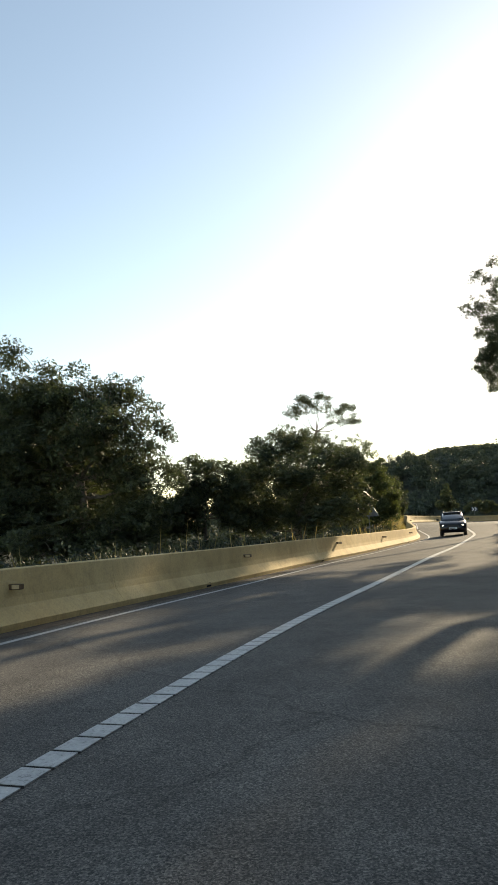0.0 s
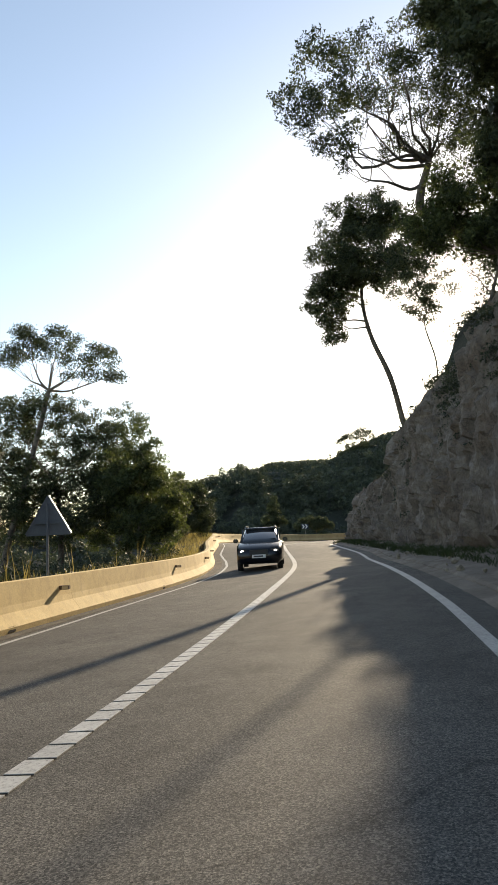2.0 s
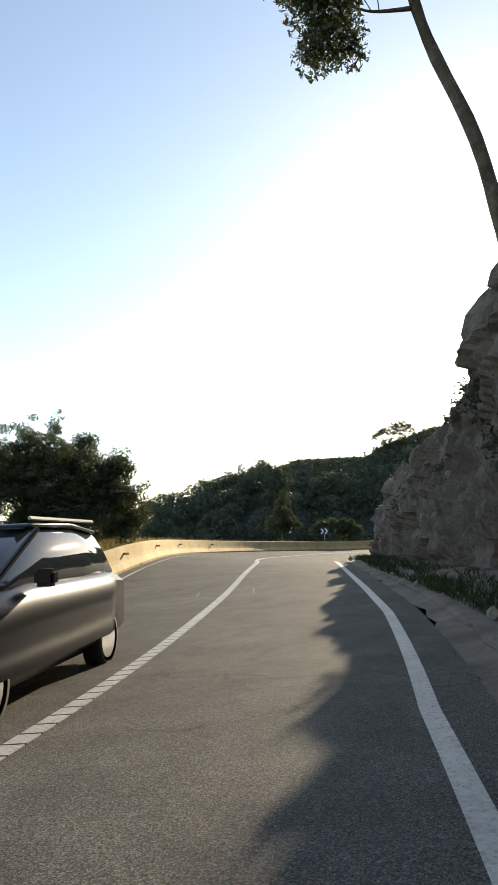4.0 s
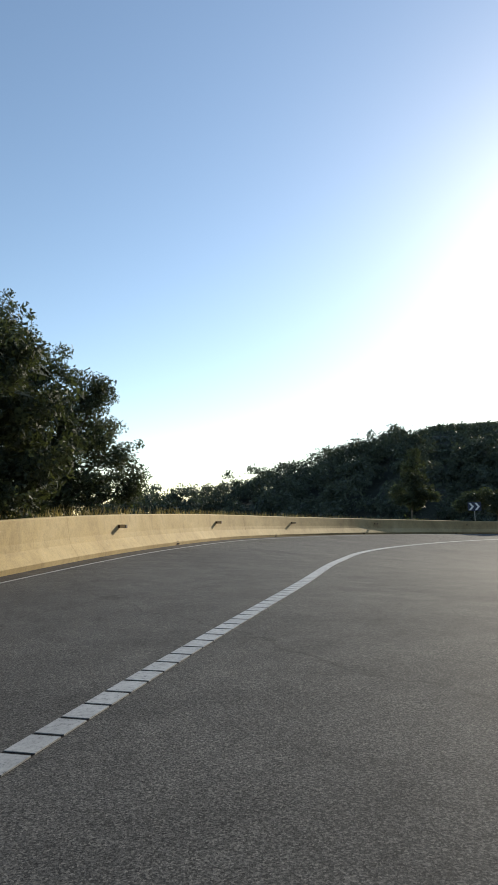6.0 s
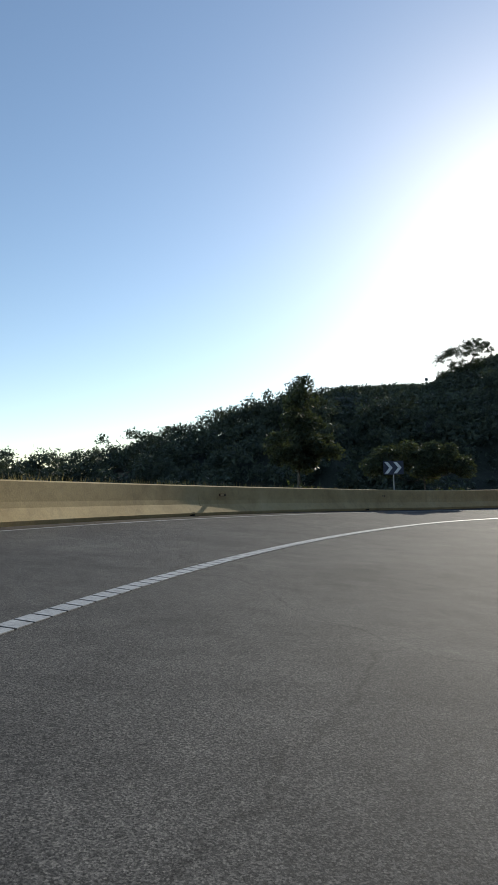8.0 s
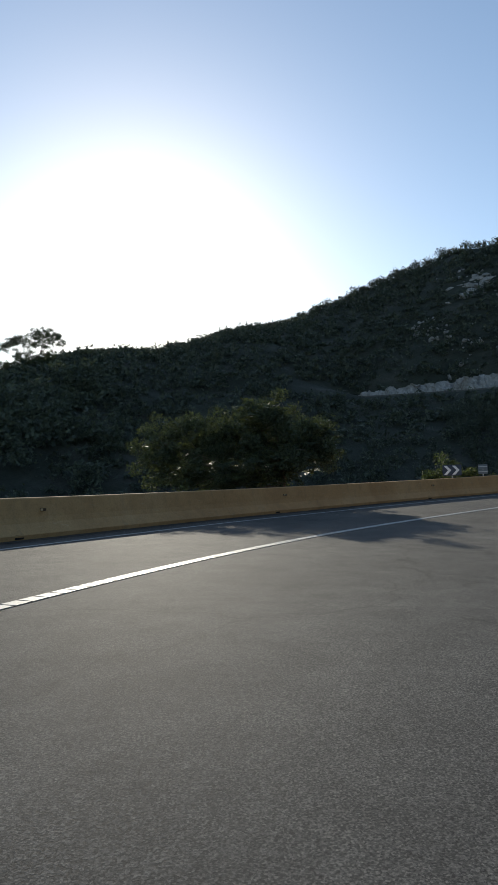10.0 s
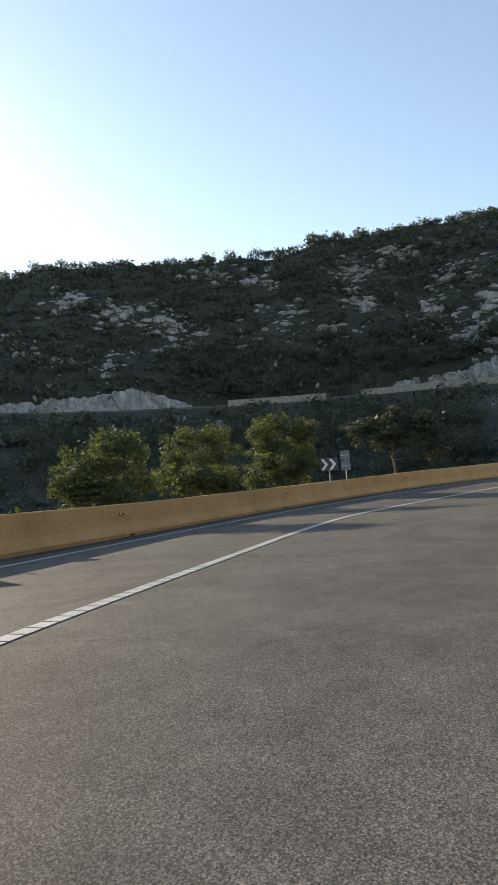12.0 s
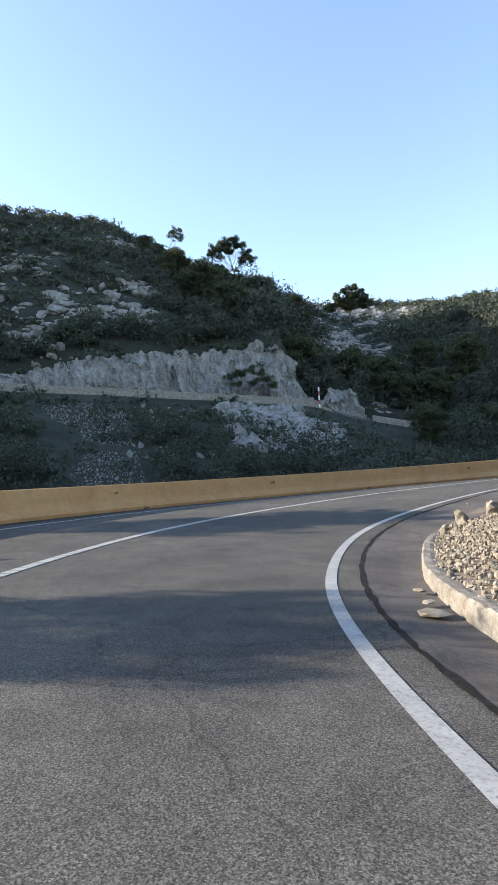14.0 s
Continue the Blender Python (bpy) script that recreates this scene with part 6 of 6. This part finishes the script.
for k, (az, r, size, turn) in enumerate(((119.4, 126, 1.1, 0), (121.6, 125, 1.15, 80), (125.6, 138, 1.0, 200), (125.4, 123, 1.1, 300), (116.6, 150, 1.2, 140), (115.2, 123.5, 1.0, 30), (108.9, 139, 1.2, 250), (110.6, 131, 1.0, 100), (107.2, 148, 1.1, 10), (123.2, 123, 0.9, 170), (113.2, 140, 1.1, 60), (128.5, 132, 1.1, 220), (122.4, 100, 0.8, 120), (126.5, 103, 0.8, 40))):
    x, y = (float(c) for c in polar(az, r))
    m = Matrix.Translation((x, y, gz_at(x, y) - 0.3)) @ Matrix.Rotation(radians(turn), 4, "Z") @ Matrix.Scale(size, 4)
    if k == 0:
        gully_pine = stand("pine_tree", (x, y, gz_at(x, y) - 0.3), 71, [(0, 0, 0), (0.2, 0.1, 1.6), (0.1, -0.2, 3.4), (0.3, 0.0, 4.8)], 0.2, 0.1, [(0.2, 0.1, 5.8, 1.7, 1.7, 0.8), (1.7, 0.6, 5.0, 1.5, 1.5, 0.8), (-1.5, 0.9, 4.8, 1.6, 1.6, 0.8), (0.3, -1.7, 4.9, 1.5, 1.5, 0.8), (-1.2, -1.1, 3.7, 1.4, 1.4, 0.7), (1.5, -0.9, 3.4, 1.3, 1.3, 0.7), (0.2, 1.6, 3.1, 1.5, 1.5, 0.8), (0.0, 0.0, 1.9, 1.7, 1.7, 0.8)], 30, 0.42, 0.5, label="dark broad pine on a shaded slope", group="pines in the gully", core=0.6)
        gully_pine.matrix_basis = m
    else:
        copy_thing(gully_pine, m)

# ---- signs ----
def sign_post(parent, h, x=0.0, y=0.05, r=0.03, material=None):
    v, f = tube_np([(x, y, -0.5), (x, y, h * 0.5), (x, y, h)], [r, r, r], 10)
    return part("post", mesh_np("post", v, f, material or STEEL, True), None, parent, "galvanised steel post")


def chevron_sign(s, lat, size, base, label, turn=0.0, post=1.2):
    """Square dark panel with two white arrowheads pointing right, facing the traffic."""
    p = road(s, lat, base)
    ob = thing("chevron_sign", Matrix.Translation(p) @ pose(0, 0, 0, 0, 0, heading(s) + turn), label, "road sign", "chevron signs on the bend")
    w, h = size
    panel = part("panel", box_bm((w, 0.025, h), (0, 0, post), 0.006), NAVY, ob, "dark sign panel")
    for k in (-0.24, 0.2):
        b = bmesh.new()
        a, t, hh = w * 0.2, w * 0.17, h * 0.42
        pts = [(-a, -hh), (-a + t, -hh), (a, 0), (-a + t, hh), (-a, hh), (a - t, 0)]
        lo = [b.verts.new((k * w + x, -0.018, post + z)) for x, z in pts]
        hi = [b.verts.new((k * w + x, -0.014, post + z)) for x, z in pts]
        for q in ((0, 1, 2, 5), (5, 2, 3, 4)):
            b.faces.new([lo[i] for i in q])
        for i in range(6):
            b.faces.new([lo[i], hi[i], hi[(i + 1) % 6], lo[(i + 1) % 6]])
        part("arrowhead", b, WHITE, panel, "white reflective arrowhead")
    sign_post(ob, post + h * 0.45)
    return ob


def plate_pair(s, lat, base, size, label, turn=0.0, post=1.3):
    """Two grey sign plates one above the other on a post, seen from behind."""
    ob = thing("road_sign", Matrix.Translation(road(s, lat, base)) @ pose(0, 0, 0, 0, 0, heading(s) + turn), label, "road sign")
    w, h = size
    for k in (-0.26, 0.26):
        pl = part("plate", box_bm((w, 0.02, h * 0.48), (0, 0, post + k * h), 0.004), GREY_BACK, ob, "grey metal plate")
        part("stiffener", box_bm((w * 0.96, 0.025, 0.03), (0, -0.02, post + k * h), 0.004), STEEL, pl)
    sign_post(ob, post + h * 0.5)
    return ob


chevron_sign(112.0, 7.1, (0.95, 0.66), 0.15, "dark chevron sign with two white arrowheads on the hairpin", 43, 1.75)
chevron_sign(138.3, 6.5, (0.9, 0.54), 0.1, "dark chevron sign with two white arrowheads among shrubs", 38, 1.12)
plate_pair(140.8, 6.6, 0.1, (0.46, 0.5), "pale grey road sign back beside a chevron sign", 34, 1.1)
chevron_sign(160.4, 8.6, (1.0, 0.72), 0.1, "dark chevron sign with two white arrowheads before dark woods", 37, 1.5)
plate_pair(161.2, 8.3, 0.1, (0.52, 1.1), "blue-grey double road sign back on a post", 36, 1.65)

# warning triangle, seen from behind
tri = thing("warning_sign", Matrix.Translation(road(40.9, 5.1, 0.2)) @ pose(0, 0, 0, 0, 0, heading(40.9) + 8), "grey back of a triangular warning sign on a post", "road sign")
b = bmesh.new()
pts = [(-0.52, 1.62), (-0.49, 1.57), (0.49, 1.57), (0.52, 1.62), (0.03, 2.47), (-0.03, 2.47)]
lo, hi = [b.verts.new((x, -0.012, z)) for x, z in pts], [b.verts.new((x, 0.012, z)) for x, z in pts]
b.faces.new(lo)
b.faces.new(hi[::-1])
for i in range(6):
    b.faces.new([lo[(i + 1) % 6], lo[i], hi[i], hi[(i + 1) % 6]])
part("panel", b, DARK_BACK, tri, "grey triangular metal panel")
rim = bmesh.new()
for (x0, z0), (x1, z1) in (((-0.51, 1.58), (0.51, 1.58)), ((0.52, 1.6), (0.0, 2.48)), ((-0.52, 1.6), (0.0, 2.48))):
    L = math.hypot(x1 - x0, z1 - z0)
    box_bm((L, 0.05, 0.025), ((x0 + x1) / 2, 0, (z0 + z1) / 2), 0.004, rim, Matrix.Rotation(-math.atan2(z1 - z0, x1 - x0), 4, "Y"))
part("rim", rim, DARK_BACK, tri, "folded metal rim")
# paler strip over the right rim paints the sunlit gleam of that edge
L = math.hypot(0.53, 0.88)
part("edge_strip", box_bm((L, 0.056, 0.028), (0.268, -0.003, 2.045), 0.004, None, Matrix.Rotation(-math.atan2(0.88, -0.52), 4, "Y")), STEEL, tri, "metal edge with the sun's gleam put into its pale colour")
part("bracket", box_bm((0.6, 0.04, 0.05), (0, -0.03, 1.85), 0.005), DARK_BACK, tri)
sign_post(tri, 2.3, y=-0.06, material=DARK_BACK)

# small sign on the skyline road and a striped marker post on the hillside road
sx, sy = polar(15.6, 128.5)
sk = thing("road_sign", Matrix.Translation((float(sx), float(sy), gz_at(sx, sy))) @ pose(0, 0, 0, 0, 0, 20), "small road sign on the skyline", "road sign")
part("plate", box_bm((1.0, 0.04, 0.7), (0, 0, 2.1), 0.01), GREY_BACK, sk)
part("plate", box_bm((1.0, 0.04, 0.5), (0, 0, 1.35), 0.01), GREY_BACK, sk)
sign_post(sk, 2.4, r=0.05)
mx, my = polar(115.6, 109.6)
mk = thing("marker_post", Matrix.Translation((float(mx), float(my), float(bench_z(115.6)) - 0.3)), "red and white striped marker post on the hillside road", "marker post")
for k in range(5):
    v, f = tube_np([(0, 0, k * 0.62), (0, 0, k * 0.62 + 0.6)], [0.11, 0.11], 10)
    part("band", mesh_np("band", v, f, RED if k % 2 else WHITE, True), None, mk, "red band" if k % 2 else "white band")


# ---- oncoming car ----
def loft(sections, name, material, parent, label="", caps=True):
    """Closed cross-sections (y, [(x, z), ...]) joined along y."""
    v = np.array([[(x, y, z) for x, z in ring] for y, ring in sections])
    n, k = v.shape[:2]
    i, j = np.meshgrid(np.arange(n - 1), np.arange(k), indexing="ij")
    f = np.stack([i * k + j, i * k + (j + 1) % k, (i + 1) * k + (j + 1) % k, (i + 1) * k + j], -1).reshape(-1, 4)
    bm = bmesh.new()
    vs = [bm.verts.new(p) for p in v.reshape(-1, 3)]
    for q in f:
        bm.faces.new([vs[a] for a in q])
    if caps:
        bm.faces.new(vs[:k][::-1])
        bm.faces.new(vs[-k:])
    bmesh.ops.recalc_face_normals(bm, faces=bm.faces[:])
    return part(name, bm, material, parent, label, True)


def ring(w, z0, z1, r=0.12, top=1.0):
    wt_ = w * top
    return [(-w, z0 + r), (-w + r, z0), (w - r, z0), (w, z0 + r), (w, z0 + (z1 - z0) * 0.55), (wt_, z1 - r * 0.7), (wt_ - r, z1), (-wt_ + r, z1), (-wt_, z1 - r * 0.7), (-w, z0 + (z1 - z0) * 0.55)]


cs = 53.5
car = thing("car", Matrix.Translation(road(cs, 1.35)) @ pose(0, 0, 0, 0, 0, heading(cs) + 180), "dark blue tall family car with its headlights on", "car")
body = loft([(-2.18, ring(0.72, 0.34, 0.78)), (-2.05, ring(0.84, 0.26, 0.93)), (-1.4, ring(0.90, 0.22, 0.97)), (0.6, ring(0.905, 0.22, 0.99)), (1.35, ring(0.90, 0.22, 0.93)), (1.95, ring(0.86, 0.24, 0.80)), (2.18, ring(0.74, 0.30, 0.66))], "body", CARPAINT, car, "dark blue car body")
cabin = loft([(-2.0, ring(0.70, 0.90, 1.02, 0.05, 0.9)), (-1.55, ring(0.76, 0.88, 1.40, 0.07, 0.82)), (-0.8, ring(0.80, 0.88, 1.46, 0.08, 0.80)), (0.2, ring(0.80, 0.88, 1.45, 0.08, 0.80)), (0.95, ring(0.80, 0.88, 1.08, 0.06, 0.86)), (1.25, ring(0.76, 0.86, 0.95, 0.04, 0.9))], "cabin", GLASS, car, "dark tinted windows")
loft([(-1.62, ring(0.60, 1.385, 1.42, 0.012)), (-0.8, ring(0.655, 1.45, 1.485, 0.012)), (0.15, ring(0.655, 1.44, 1.475, 0.012)), (0.3, ring(0.63, 1.41, 1.44, 0.012))], "roof", CARPAINT, car, "dark blue roof panel")
for x in (-0.6, 0.6):
    part("roof_rail", box_bm((0.035, 1.7, 0.035), (x, -0.7, 1.52), 0.01), STEEL, car, "pale roof rail")
    pil = box_bm((0.05, 0.95, 0.05), (x * 1.2, 0.63, 1.2), 0.012, None, Matrix.Rotation(radians(-28), 4, "X"))
    part("pillar", pil, CARPAINT, car)
    mir = part("mirror", box_bm((0.2, 0.12, 0.14), (x * 1.68, 0.62, 1.02), 0.03), CARPAINT, car, "door mirror")
    lamp = part("headlight", box_bm((0.34, 0.16, 0.13), (x * 1.0, 2.06, 0.68), 0.03), GLASS, car, "headlight housing")
    part("bulb", box_bm((0.13, 0.03, 0.08), (x * 1.06, 2.15, 0.67), 0.02), LAMP, lamp, "lit headlight")
    part("fog_lamp", box_bm((0.16, 0.05, 0.08), (x * 1.05, 2.12, 0.40), 0.015), TRIM, car)
part("grille", box_bm((0.75, 0.05, 0.2), (0, 2.16, 0.62), 0.02), TRIM, car, "black grille")
part("lower_intake", box_bm((1.1, 0.05, 0.14), (0, 2.13, 0.36), 0.02), TRIM, car, "black lower intake")
plate_ob = part("number_plate", box_bm((0.52, 0.02, 0.11), (0, 2.20, 0.50), 0.004), WHITE, car, "white number plate")
part("bar", box_bm((0.36, 0.004, 0.05), (0.02, 2.212, 0.50)), TRIM, plate_ob)
for x, y in ((-0.78, 1.32), (0.78, 1.32), (-0.78, -1.36), (0.78, -1.36)):
    v, f = tube_np([(x - 0.11, y, 0.325), (x - 0.10, y, 0.325), (x + 0.10, y, 0.325), (x + 0.11, y, 0.325)], [0.27, 0.325, 0.325, 0.27], 24)
    wheel = part("wheel", mesh_np("tyre", v, f, RUBBER, True), None, car, "black tyre")
    b = bmesh.new()
    bmesh.ops.create_cone(b, cap_ends=True, segments=20, radius1=0.22, radius2=0.20, depth=0.20, matrix=Matrix.Translation((x, y, 0.325)) @ Matrix.Rotation(radians(90), 4, "Y"))
    part("rim", b, ALLOY, wheel, "alloy rim")

for ob in car.children_recursive:
    if not ob.name.startswith(("wheel", "rim")):
        ob.data.transform(Matrix.Diagonal((1, 1, 1.13, 1)))

# ---- ribs of the centre line: short raised bars ----
rib = bmesh.new()
bmesh.ops.create_cube(rib, size=1, matrix=Matrix.Translation((0, 0, 0.006)) @ Matrix.Diagonal((0.18, 0.214, 0.008, 1)))
rib_me = bpy.data.meshes.new("rib")
rib.to_mesh(rib_me)
rib.free()
rib_me.materials.append(PAINT)
for k in range(298):
    s = 7.0 + k * 0.245
    ob = new("rib", rib_me)
    across, on = (road(s, -0.5) - road(s, 0.5)).normalized(), (road(s + 0.15, 0) - road(s - 0.15, 0)).normalized()
    up = across.cross(on).normalized()
    m = Matrix((across, up.cross(across), up)).transposed().to_4x4()
    ob.matrix_world = Matrix.Translation(road(s, 0.0)) @ m
    ob.parent = centre_base
more = []
for s in np.concatenate([np.arange(-44, 6.9, 0.245), np.arange(7.0 + 298 * 0.245, 203, 0.245)]):
    a = road_np(np.array([s - 0.107, s - 0.107, s + 0.107, s + 0.107]), np.array([-0.09, 0.09, 0.09, -0.09]), 0.010)
    more.append(np.vstack([a, a - np.array([0, 0, 0.008])]))
q = np.array([[3, 2, 1, 0], [0, 1, 5, 4], [1, 2, 6, 5], [2, 3, 7, 6], [3, 0, 4, 7]])
far_ribs = new("rib", mesh_np("rib", np.vstack(more), (q[None] + (np.arange(len(more)) * 8)[:, None, None]).reshape(-1, 4), PAINT))
far_ribs.parent = centre_base
tagged(far_ribs, kind="stuff")
